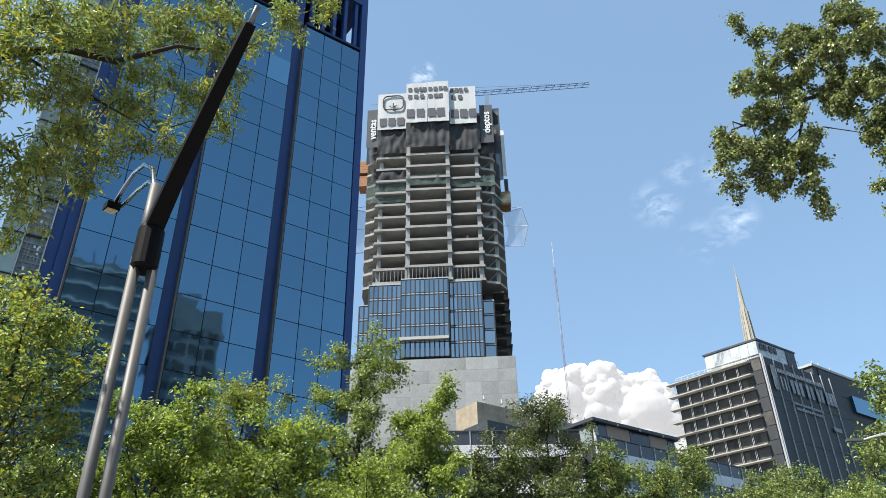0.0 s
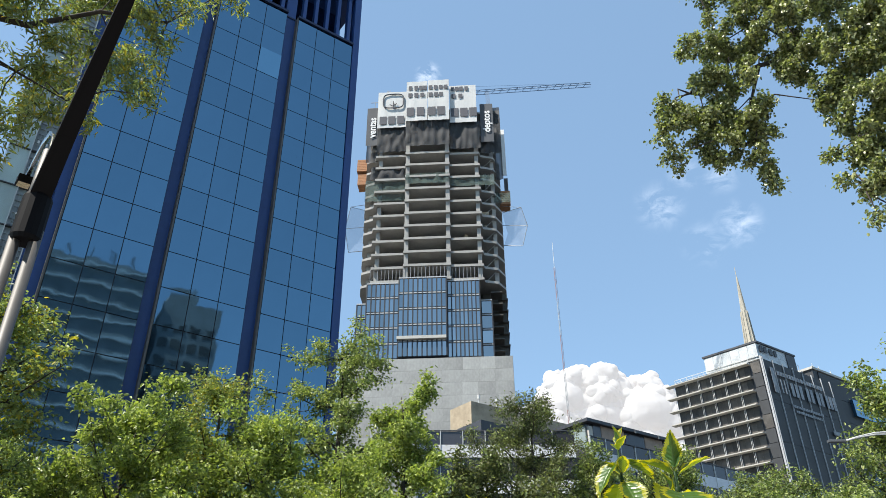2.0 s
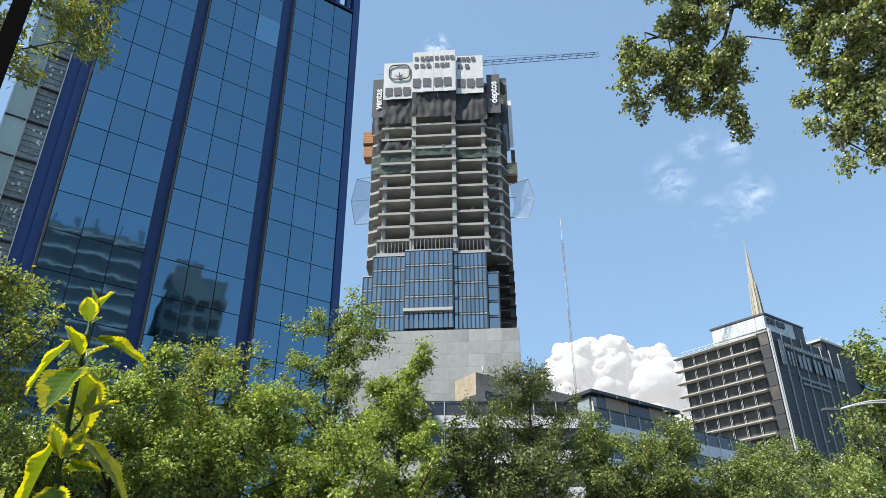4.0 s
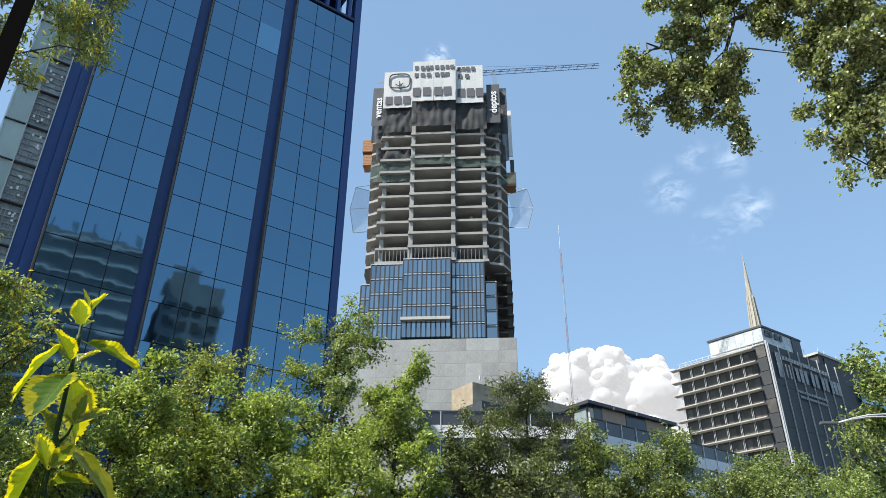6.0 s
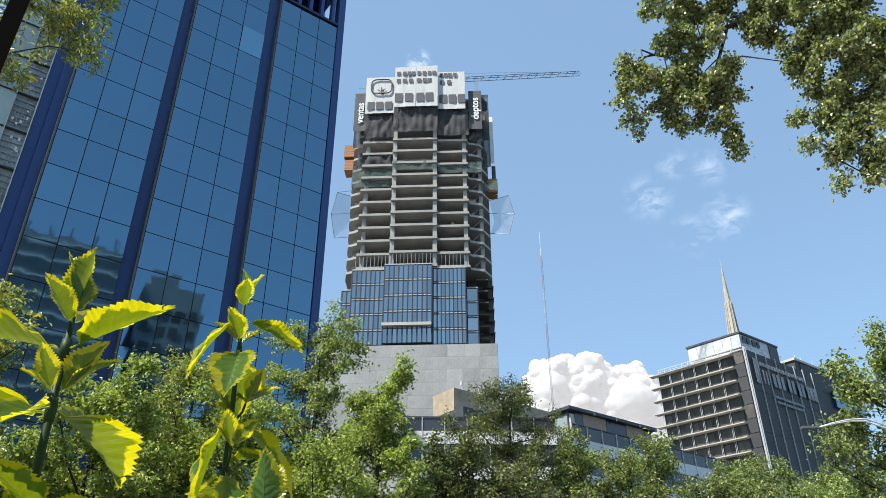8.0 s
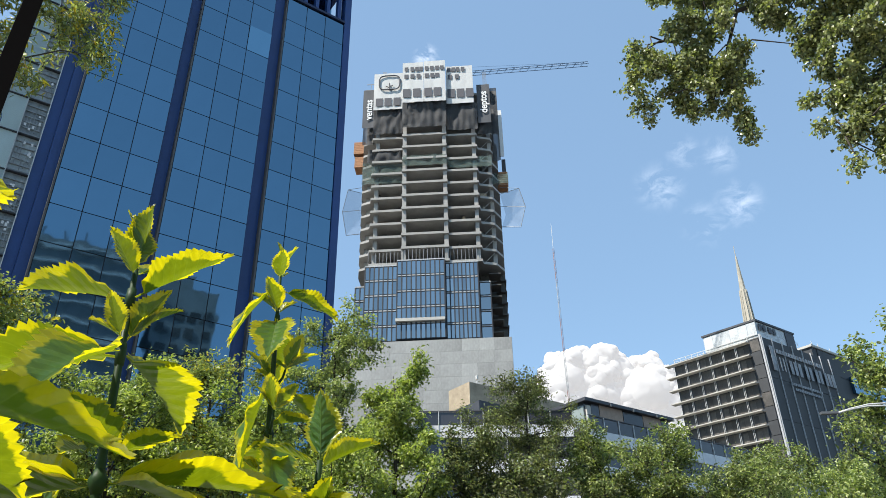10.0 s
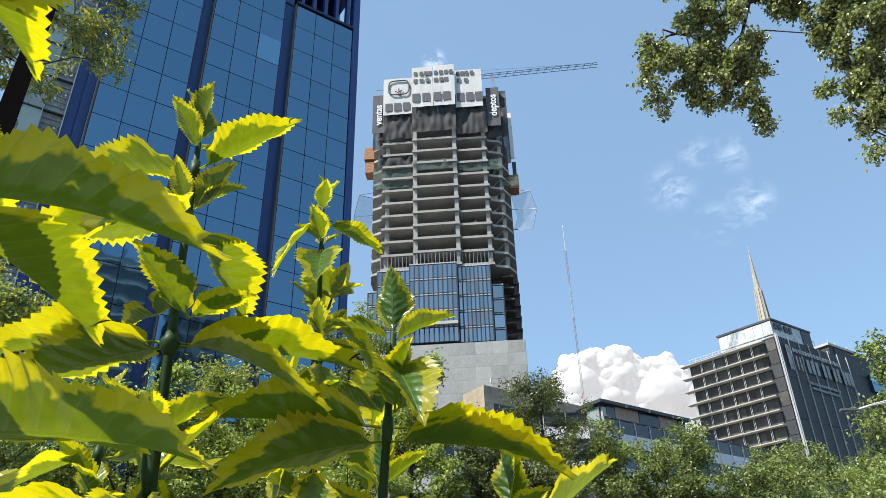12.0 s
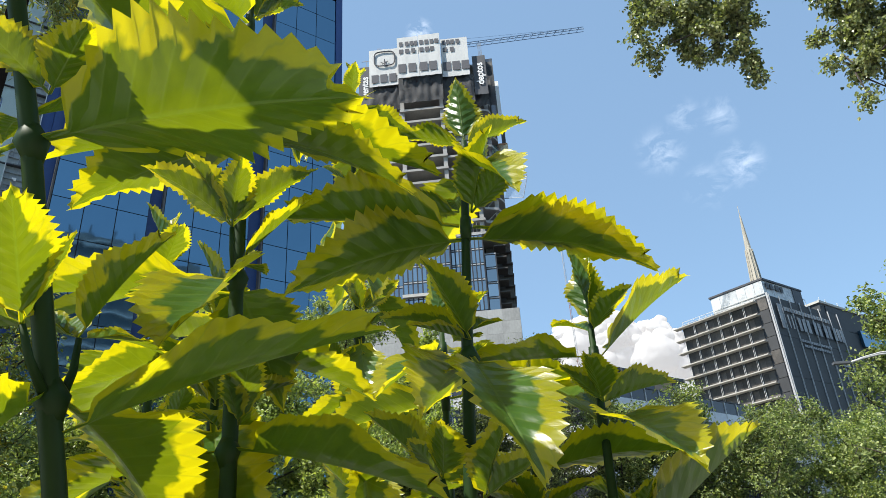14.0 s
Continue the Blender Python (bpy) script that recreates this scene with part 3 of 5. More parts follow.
# catch platforms and nets
for x0, x1, z0, z1, y in ((12.0, 14.3, 94.3, 98.2, 7), (-20.6, -18.0, 104.4, 108.0, 6), (-20.3, -18.0, 100.6, 103.8, 6)):
    n = 7
    for k in range(n):
        z = z0 + (z1 - z0) * k / n
        part("formwork_panel", boxes((x0, x1, y + 0.05 * k, y + 3 + 0.05 * k, z, z + (z1 - z0) / n * 0.82)), M_PLY, TOWER, "orange plywood formwork platform")
for sgn, x0, x1, z0, z1 in ((1, 12.2, 17.4, 81.5, 91.6), (-1, -17.6, -22.0, 81.5, 93.5)):
    bm = bmesh.new()
    a = [(x0, 5, z0 + 0.8), (x1 * 0.75 + x0 * 0.25, 4, z0), (x1, 4, (z0 + z1) / 2), (x1 * 0.8 + x0 * 0.2, 4.5, z1), (x0, 5.5, z1 - 0.6)]
    vs = [bm.verts.new(p) for p in a]
    ce = bm.verts.new((x0 * 0.8 + x1 * 0.2, 7, (z0 + z1) / 2))
    for i in range(4):
        bm.faces.new((vs[i], vs[i + 1], ce))
    part("catch_net", bm, M_NETLIGHT, TOWER, "thin hanging catch net")
    bm = bmesh.new()
    for p, q in zip(a, a[1:]):
        tube(bm, [p, q], 0.06, 4)
    for p in a[1:4]:
        tube(bm, [p, (x0, 6, p[2] + 1.5)], 0.05, 4)
    part("net_frame", bm, M_STEEL, TOWER)

# tower crane behind the tower, its jib pointing right
CRANE = thing("tower_crane", pose(13.0, 142.0, 0), "slim blue-grey tower crane with a lattice jib", "crane")
bm = bmesh.new()
for i in range(17):
    x0, x1 = -8 + i * 1.98, -8 + (i + 1) * 1.98
    z0, z1 = 132.6 + 0.155 * i, 132.6 + 0.155 * (i + 1)
    tube(bm, [(x0, 0, z0), (x1, 0, z1)], 0.10, 4)
    tube(bm, [(x0, 1, z0), (x1, 1, z1)], 0.10, 4)
    tube(bm, [(x0, 0.5, z0 + 1.1), (x1, 0.5, z1 + 1.1)], 0.10, 4)
    tube(bm, [(x0, 0, z0), ((x0 + x1) / 2, 0.5, z0 + 1.1)], 0.05, 4)
    tube(bm, [((x0 + x1) / 2, 0.5, z0 + 1.1), (x1, 0, z1)], 0.05, 4)
    tube(bm, [(x0, 1, z0), ((x0 + x1) / 2, 0.5, z0 + 1.1)], 0.05, 4)
part("jib", bm, M_CRANE, CRANE)
bm = bmesh.new()
for x, y in ((-9, 0), (-9, 1.4), (-7.6, 0), (-7.6, 1.4)):
    tube(bm, [(x, y, 0), (x, y, 132.6)], 0.12, 4)
for i in range(40):
    z = 52 + 2 * i
    tube(bm, [(-9, 0, z), (-7.6, 0, z + 2)], 0.06, 4)
    tube(bm, [(-9, 1.4, z + 2), (-9, 0, z)], 0.06, 4)
part("mast", bm, M_CRANE, CRANE)
bm = bmesh.new()
tube(bm, [(-8, 0.5, 135.2), (24, 0.5, 136.1)], 0.035, 4)
part("stay_cable", bm, M_CRANE, CRANE)
tagged(CRANE)

# ---- low office building with a roof pavilion ----
LOW = thing("low_office_building", pose(15.49, 77.98, 0, 0, 0, 36.5), "long low office building with grey panels and roof pavilion", "building")
M_LOWGLASS = material("dark_tinted_glass", (0.05, 0.05, 0.058), 0.16, var=0.2, scale=0.4, piece=0.35, spec=0.7)
me_gp = unit_mesh("parapet_panel", M_GREYPANEL)
me_lg = unit_mesh("low_glass", M_LOWGLASS)
SEG = 2.3


def low_wing(parent, x0, n, y, z):
    """One straight wing: bands of panels and glass, z the handrail's height."""
    for i in range(n):
        x = x0 + i * SEG
        shared("glass_balustrade", me_lg, parent, (x + 0.05, y - 0.20, z - 1.42), (SEG - 0.1, 0.06, 1.36))
        for k in range(3):
            zz = z - 2.72 - 3.55 * k
            shared("parapet_panel", me_gp, parent, (x + 0.02, y - 0.25, zz), (SEG - 0.04, 0.2, 1.28))
            shared("window_pane", me_lg, parent, (x + 0.06, y - 0.10, zz - 2.2), (SEG - 0.12, 0.06, 2.15))
        part("mullion", boxes((x - 0.04, x + 0.04, y - 0.31, y - 0.05, z - 10, z)), M_ALU, parent)
    part("handrail", boxes((x0, x0 + n * SEG, y - 0.30, y - 0.14, z - 0.03, z + 0.07)), M_ROOFDARK, parent)


part("wall", boxes((-1.6, 60, -1.35, 9, 0, 23.0)), M_ROOFDARK, LOW)
low_wing(LOW, -1.6, 26, -1.35, 24.05)
WEST = thing("low_office_wing", pose(-2.6, 75.0, 0, 0, 0, 2), "lower office wing with glass balustrade and grey panels", "building")
part("wall", boxes((0, 16.2, 0, 9, 0, 23.0)), M_ROOFDARK, WEST)
low_wing(WEST, 0.0, 7, 0.0, 24.45)
part("side_panel", boxes((-0.12, -0.02, -0.1, 9, 0, 23.0)), M_GREYPANEL, WEST)
# roof pavilion
part("pavilion_roof", boxes((-0.4, 14.3, -0.4, 9, 26.2, 26.55)), M_ROOFDARK, LOW, "dark metal pavilion roof")
part("pavilion_wall", boxes((0.1, 13.9, 0.25, 8.5, 23.4, 26.2)), M_LOWGLASS, LOW)
for x0, x1, m in ((0.9, 2.1, M_LOWGLASS), (2.2, 5.9, M_TANPANEL), (6.0, 9.2, M_LOWGLASS), (9.3, 12.4, M_TANPANEL), (12.5, 13.8, M_LOWGLASS)):
    part("pavilion_panel", boxes((x0, x1, 0.10, 0.22, 23.5, 26.18)), m, LOW)
part("pavilion_post", boxes((0.15, 0.75, 0.02, 0.6, 23.4, 25.85)), M_SLABPALE, LOW)
for x in (3.5, 7.2, 11.2, 14.1):
    part("roof_lamp", boxes((x - 0.08, x + 0.08, -0.52, -0.36, 26.1, 26.4)), M_STEEL, LOW)
part("pavilion_side_wall", boxes((-0.02, 0.08, 0.4, 3.0, 23.4, 25.85)), M_PALEGLASS, LOW)
# lift housing in stained concrete, with small aerials
part("lift_housing", boxes((-6.4, 9.5, 11.9, 16, 20, 30.7)), M_TANCONC, LOW, "weathered concrete lift housing")
part("plant_roof", boxes((-8.6, 4.0, 7.5, 11.8, 20, 26.9)), M_ROOFDARK, LOW)
for x in (-5.0, -2.2):
    bm = bmesh.new()
    tube(bm, [(x, 12.2, 30.7), (x, 12.2, 31.7)], 0.05, 5)
    tube(bm, [(x, 12.2, 31.3), (x, 12.2, 31.8)], 0.16, 6)
    part("aerial", bm, M_ALU, LOW)
tagged(part("garden_wall", boxes((-6.5, -1.0, 57, 57.4, 0, 12.6)), M_BRICKRED), "red painted wall behind the trees", "wall")

# ---- grey tower with slab edges and a roof spire ----
M_ROOFGLASS = material("pale_roof_glazing", (0.58, 0.61, 0.62), 0.25, var=0.2, scale=0.5, fine=3, piece=0.15)
RB = thing("grey_office_tower", pose(72.74, 159.17, 0), "grey office block with pale slab edges and roof spire", "building")
RL = pose(0, 0, 0, 0, 0, -47)
RR = pose(0, 0, 0, 0, 0, 36.5)


def face_part(name, bm, mat, m, label=""):
    ob = part(name, bm, mat, RB, label)
    ob.matrix_local = m
    return ob


bm = bmesh.new()
a, b = RL @ Vector((-22.5, 0, 0)), RR @ Vector((33, 0, 0))
slab(bm, [(a.x, a.y), (-0.1, 0.25), (b.x, b.y), (a.x + b.x, a.y + b.y)], 0, 66.3)
part("wall", bm, M_ROOFDARK, RB)
me_bay = unit_mesh("window_bay", M_BAYDARK)
LEV = [65.6 - 3.22 * k for k in range(14)]
for k, z in enumerate(LEV):
    face_part("slab_edge", boxes((-24.3, -2.6, -1.6, 0.2, z - 0.22, z)), M_SLABPALE, RL)
    for c in range(6):
        x = -22.4 + c * 3.28
        ob = shared("window_bay", me_bay, RB, (0, 0, 0))
        ob.matrix_local = RL @ pose(x + 0.3, -0.08, z - 3.15) @ Matrix.Diagonal((2.75, 0.1, 2.72, 1))
        ob = shared("window_sash", me_bay, RB, (0, 0, 0))
        ob.matrix_local = RL @ pose(x + 0.5, -0.14, z - 2.9) @ Matrix.Diagonal((1.15, 0.06, 2.2, 1))
        face_part("brise_post", boxes((x - 0.05, x + 0.03, -0.9, -0.82, z - 3.2, z - 0.27), (x + 0.28, x + 0.35, -0.9, -0.82, z - 3.2, z - 0.27)), M_ALU, RL)
for k in range(15):
    z = 66.3 - 3.22 * k
    face_part("corner_panel", boxes((-2.5, -0.35, -0.18, 0.1, z - 3.15, z - 0.05)), M_MESHDARK if k % 4 else M_BAYDARK, RL)
face_part("corner_trim", boxes((-0.07, 0.03, -0.26, 0.15, 0, 67.0)), M_FINGREY, RR)
for k in range(8):
    x = 0.3 + k * 4.1
    for r in range(6):
        face_part("cladding_panel", boxes((x, x + 4.0, -0.22, 0.05, 66.4 - (r + 1) * 9.6, 66.4 - r * 9.6 - 0.08)), M_MESHDARK, RR)
    face_part("cladding_fin", boxes((x - 0.13, x + 0.05, -0.45, -0.2, 6, 66.7)), M_FINGREY, RR)
for z, h, x0, x1 in ((63.6, 1.0, 4.6, 24.0), (56.4, 0.6, 8, 21), (55.2, 0.6, 9, 20)):
    n = int((x1 - x0) / (h * 1.15))
    for i in range(n):
        face_part("faded_sign_bar", boxes((x0 + i * (x1 - x0) / n, x0 + (i + 0.72) * (x1 - x0) / n, -0.68, -0.64, z - h / 2, z + h / 2)), M_FADED, RR)
for i, x in enumerate((5.2, 6.6, 9.2, 11.0, 12.8, 15.6, 17.4, 20.0, 21.6, 24.0, 25.6, 27.2)):
    face_part("faded_sign_bar", boxes((x, x + (0.45 if i < 2 else 1.15), -0.68, -0.64, 58.9, 62.2)), M_FADED, RR)
face_part("faded_sign_bar", boxes((2.0, 3.4, -0.68, -0.64, 58.5, 64.5)), M_FADED, RR)
face_part("faded_sign_bar", boxes((23.5, 27.0, -0.68, -0.64, 52.3, 53.3)), M_FADED, RR)
# roof storey
bm = bmesh.new()
a, b = RL @ Vector((-13.6, 0, 0)), RR @ Vector((15.4, 0, 0))
slab(bm, [(a.x, a.y), (-0.1, 0.3), (b.x, b.y), (a.x + b.x, a.y + b.y)], 66.3, 70.3)
part("roof_storey", bm, M_ROOFGLASS, RB, "pale grey panelled roof storey")
slab(bm := bmesh.new(), [(a.x - 0.4, a.y), (-0.1, -0.2), (b.x + 0.4, b.y), (a.x + b.x, a.y + b.y)], 70.3, 70.75)
part("roof_storey_cap", bm, M_ROOFDARK, RB)
for k in range(6):
    face_part("roof_panel", boxes((-13.4 + k * 2.2, -11.25 + k * 2.2, -0.1, 0.05, 66.9, 70.1)), M_ROOFGLASS, RL)
for x0, x1 in ((0.8, 2.0), (2.4, 3.6), (4.6, 6.0), (6.6, 7.6)):
    face_part("roof_sign", boxes((x0, x1, -0.1, 0.02, 68.3, 69.8)), M_ROOFDARK, RR)
face_part("roof_panel", boxes((11.6, 15.4, -0.12, 0.05, 66.4, 70.2)), M_ROOFDARK, RR)
for x in [-22 + 1.6 * i for i in range(13)]:
    face_part("railing_post", boxes((x - 0.04, x + 0.04, -0.5, -0.42, 65.6, 67.0)), M_ALU, RL)
face_part("railing", boxes((-22.2, -0.4, -0.5, -0.42, 66.9, 67.0), (-22.2, -0.4, -0.5, -0.42, 66.3, 66.36)), M_ALU, RL)
face_part("scaffold", boxes((20.4, 20.5, 2, 2.1, 66, 70.0), (15.6, 20.5, 2, 2.1, 69.9, 70.0), (18, 18.1, 2, 2.1, 66, 70), (15.6, 20.5, 2, 2.1, 68, 68.1)), M_ALU, RR)
bm = bmesh.new()
tube(bm, [(2.3, 8.5, 69.5), (2.45, 8.5, 74.5), (2.6, 8.4, 82.2)], [1.5, 1.25, 0.88], 10)
part("spire", bm, M_SPIRE, RB, "ribbed tapering metal spire")
for k in range(10):
    a = 2 * math.pi * k / 10
    bm = bmesh.new()
    tube(bm, [(2.3 + 1.52 * math.cos(a), 8.5 + 1.52 * math.sin(a), 69.5), (2.6 + 0.9 * math.cos(a), 8.4 + 0.9 * math.sin(a), 82.2)], [0.16, 0.1], 4)
    part("spire_rib", bm, M_SPIRE, RB)
bm = bmesh.new()
tube(bm, [(2.6, 8.4, 82.2), (2.85, 8.4, 92.0)], [0.78, 0.2], 8)
tube(bm, [(2.85, 8.4, 92.0), (2.9, 8.4, 95.0)], [0.1, 0.06], 5)
part("spire_tip", bm, M_SPIRE, RB)
# lower wing to the right
WING = thing("dark_office_wing", pose(72.74, 159.17, 0, 0, 0, 36.5), "dark clad office wing beside the grey block", "building")
part("wall", boxes((31, 60, 4, 30, 0, 72.0)), M_MESHDARK, WING)
part("coping", boxes((30.6, 60.4, 3.6, 30.4, 72.0, 72.6)), M_SLABPALE, WING)
for k in range(10):
    part("cladding_panel", boxes((33.3 + k * 0.01, 60, 3.8, 4.0, 71.8 - (k + 1) * 6, 71.7 - k * 6)), M_MESHDARK, WING)
for x in (36.0, 39, 45):
    bm = bmesh.new()
    tube(bm, [(x, 6, 72.6), (x, 6, 75.4)], 0.07, 5)
    tube(bm, [(x - 0.5, 6, 74.6), (x + 0.5, 6, 74.6)], 0.06, 5)
    part("aerial", bm, M_ALU, WING)
part("glass_strip", boxes((46, 62, 2.9, 3.7, 62, 66.5)), M_BLUEGLASS, WING)
BD = thing("glass_office_block", pose(60, 76, 0, 0, 0, 36.5), "dark blue glass office block behind street trees", "building")
part("wall", boxes((0, 18, 0, 16, 0, 23)), M_TGLASSDK, BD)
for k in range(6):
    part("floor_band", boxes((-0.1, 18.1, -0.12, 0.1, 3.6 * k + 2.6, 3.6 * k + 3.2)), M_BLUEDARK, BD)

# radio mast
MAST = thing("radio_mast", pose(33.8, 197.1, 0), "slender red and white lattice radio mast", "mast")
for k in range(10):
    bm = bmesh.new()
    z0 = k * 11.2
    r = 0.26
    for a in range(3):
        x, y = r * math.cos(a * 2.09), r * math.sin(a * 2.09)
        tube(bm, [(x + k * 0.02, y, z0), (x + k * 0.02, y, z0 + 11.2)], 0.05, 4)
    for i in range(8):
        tube(bm, [(r, 0, z0 + i * 1.4), (-r / 2, r * 0.86, z0 + (i + 1) * 1.4)], 0.025, 3)
        tube(bm, [(-r / 2, -r * 0.86, z0 + i * 1.4), (r, 0, z0 + (i + 1) * 1.4)], 0.025, 3)
    part("mast_section", bm, M_MASTRED if k % 2 else M_FINGREY, MAST)
bm = bmesh.new()
tube(bm, [(0.2, 0, 112), (0.3, 0, 121)], 0.07, 4)
part("aerial_rod", bm, M_ALU, MAST)

# ---- buildings across the avenue, seen only as reflections ----
OPP = thing("banded_office_building", pose(36.7, -35.4, 0, 0, 0, 45), "office building with pale horizontal bands", "building")
part("wall", boxes((-26, 19, -30, 0, 0, 67.5)), M_OPP, OPP)
for k in range(21):
    part("floor_band", boxes((-26.1, 19.1, -0.3, 0.35, k * 3.2 + 2.0, k * 3.2 + 2.35)), M_GREYPANEL, OPP)
for k in range(12):
    part("roof_post", boxes((-24 + k * 3.6, -23.7 + k * 3.6, -1, -0.7, 67.5, 69.9)), M_STEEL, OPP)
OPP2 = thing("pale_office_building", pose(58, -15.8, 0, 0, 0, 45), "pale rendered office building with a roof plant room", "building")
part("wall", boxes((-7, 3.6, -20, 0, 0, 63.5)), M_OPP, OPP2)
part("plant_room", boxes((-6, -1, -12, -2, 63.5, 66.8)), M_OPP, OPP2)
for r in range(17):
    for c in range(4):
        part("window", boxes((-6.4 + c * 2.5, -4.7 + c * 2.5, -0.1, 0.08, r * 3.5 + 1.2, r * 3.5 + 3.0)), M_BAYDARK, OPP2)

# ---- cumulus cloud far away ----
def cloud(name, m, blobs, seed):
    """Billows on billows: large rounded masses set with smaller ones, all roughened."""
    rg = random.Random(seed)
    ball = {}
    for sub in (3, 4):
        bm = bmesh.new()
        bmesh.ops.create_icosphere(bm, subdivisions=sub, radius=1)
        ball[sub] = ([v.co.copy() for v in bm.verts], [[v.index for v in f.verts] for f in bm.faces])
        bm.free()
    verts, faces = [], []
    for x, y, z, r, sub in blobs:
        c, squash, base = Vector((x, y, z)), rg.uniform(0.8, 0.95), len(verts)
        for d in ball[sub][0]:
            p = c + Vector((d.x * r, d.y * r * 0.8, d.z * r * squash))
            q = p * 0.02
            verts.append(p + d * (noise.fractal(q * 1.5, 0.7, 2.1, 5) * 5.5))
        faces += [[base + k for k in f] for f in ball[sub][1]]
    me = bpy.data.meshes.new(name)
    me.from_pydata(verts, [], faces)
    me.materials.append(M_CLOUD)
    me.shade_smooth()
    ob = new(name, me)
    ob.matrix_world = m
    return tagged(ob, "bright white cumulus cloud low over the city", "cloud", kind="stuff")


rg = random.Random(11)
blobs = []
profile = ((118, 470), (150, 505), (185, 512), (222, 556), (242, 586), (270, 582), (300, 574), (330, 588), (360, 568), (392, 566), (425, 570), (450, 535), (470, 480))
for x, top in profile:
    z = top
    while z > 320:
        r = rg.uniform(26, 36) if z == top else rg.uniform(38, 56)
        bx, by, bz = x + rg.uniform(-14, 14) * (z < top), rg.uniform(-12, 20), z - r
        blobs.append((bx, by, bz, r, 4))
        for _ in range(11):
            d = Vector((rg.gauss(0, 1), -abs(rg.gauss(0, 0.8)), rg.gauss(0.35, 0.9))).normalized()
            r2 = r * rg.uniform(0.22, 0.5)
            blobs.append((bx + d.x * r * 0.80, by + d.y * r * 0.55, bz + d.z * r * 0.70, r2, 3))
        z -= r * 1.0
cloud("cumulus_cloud", pose(0, 1470, 0), blobs, 3)

# ---- street lamps ----
LAMP = thing("street_lamp", pose(-3.70, 6.05, 0), "tall black street lamp on paired grey steel tubes", "street lamp")
for dx, dy in ((-0.08, -0.03), (0.08, 0.03)):
    bm = bmesh.new()
    tube(bm, [(dx, dy, 0), (dx, dy, 5.5)], 0.055, 16)
    part("pole_tube", bm, M_GREYPOLE, LAMP, "grey steel tube", smooth=True)
bm = bmesh.new()
tube(bm, [(0, 0, 5.36), (0, 0, 5.40), (0, 0, 5.84), (0, 0, 5.88)], [0.12, 0.14, 0.135, 0.12], 16)
part("collar", bm, M_BLACKPOLE, LAMP)
bm = bmesh.new()
rings = []
for k, (f, z, w) in enumerate(((0.0, 5.8, 0.095), (0.32, 6.32, 0.082), (0.62, 6.72, 0.072), (0.9, 7.08, 0.062), (1.13, 7.36, 0.052))):
    c = Vector((1.07 * f, -1.28 * f, z))
    rings.append([bm.verts.new(c + Vector((0.77, 0.64, 0)) * a * w + Vector((0.45, -0.54, -0.7)) * b * 0.04) for a, b in ((-1, -1), (1, -1), (1, 1), (-1, 1))])
for ra, rb in zip(rings, rings[1:]):
    for i in range(4):
        j = (i + 1) % 4
        bm.faces.new((ra[i], ra[j], rb[j], rb[i]))
bm.faces.new(rings[0][::-1])
bm.faces.new(rings[-1])
part("blade_arm", bm, M_BLACKPOLE, LAMP, "black steel blade arm")
bm = bmesh.new()
tube(bm, [(1.18, -1.41, 7.33), (1.30, -1.56, 7.48)], 0.03, 10)
part("arm_joint", bm, M_STEEL, LAMP, smooth=True)
head = part("lamp_head", boxes((-0.11, 0.11, -0.26, 0.26, -0.05, 0.06)), M_BLACKPOLE, LAMP)
head.matrix_local = pose(1.44, -1.73, 7.60, 18, 0, 40)
part("lamp_glass", boxes((-0.08, 0.08, -0.22, 0.06, -0.066, -0.051)), M_LENS, head)
bm = bmesh.new()
tube(bm, [(-0.10, 0.06, 5.6), (-0.10, 0.08, 6.50)], 0.058, 14)
part("short_tube", bm, M_GREYPOLE, LAMP, smooth=True)
for off, drop in ((0.0, 0.0), (0.07, 0.22)):
    bm = bmesh.new()
    pts = [(-0.10, 0.10, 5.9 + drop * 0.2), (-0.16, 0.2, 6.5 - drop), (-0.36, 0.46, 7.02 - drop), (-0.66, 0.83, 7.38 - drop), (-0.96, 1.2, 7.52 - drop), (-1.22, 1.52, 7.50 - drop * 0.6), (-1.40, 1.74, 7.42)]
    tube(bm, [Vector(p) + Vector((off, off, 0)) for p in pts], 0.028, 8)
    part("curved_arm", bm, M_CHROME, LAMP, "thin curved steel arm", smooth=True)
h2 = part("small_lamp_head", boxes((-0.12, 0.12, -0.09, 0.09, -0.05, 0.05)), M_BLACKPOLE, LAMP)
h2.matrix_local = pose(-1.46, 1.80, 7.40, 0, 14, -51)
part("lamp_glass", boxes((-0.10, -0.01, -0.07, 0.07, -0.065, -0.051)), M_LENS, h2)
part("lamp_glass", boxes((0.01, 0.10, -0.07, 0.07, -0.065, -0.051)), M_LENS, h2)

LAMP2 = thing("street_lamp", pose(15.2, 19.2, 0), "pale curved-arm street lamp among trees", "street lamp")
bm = bmesh.new()
tube(bm, [(0, 0, 0), (0, 0, 5.2)], 0.08, 10)
part("pole", bm, M_GREYPOLE, LAMP2, smooth=True)
for dz in (0.0, -0.22):
    bm = bmesh.new()
    tube(bm, [(0, 0, 5.0 + dz)] + [(-0.2 - 4.3 * k / 10, 0.2 * k / 10, 5.3 + dz * (1 - k / 10) + 2.25 * math.sin(min(1.0, k / 9) * math.pi / 2) - 0.12 * max(0, k - 7)) for k in range(1, 11)], 0.021, 8)
    part("arm", bm, M_ALU, LAMP2, "thin pale curved arm", smooth=True)
bm = boxes((-4.90, -4.46, 0.14, 0.28, 7.17, 7.23))
part("lamp_head", bm, M_STEEL, LAMP2)

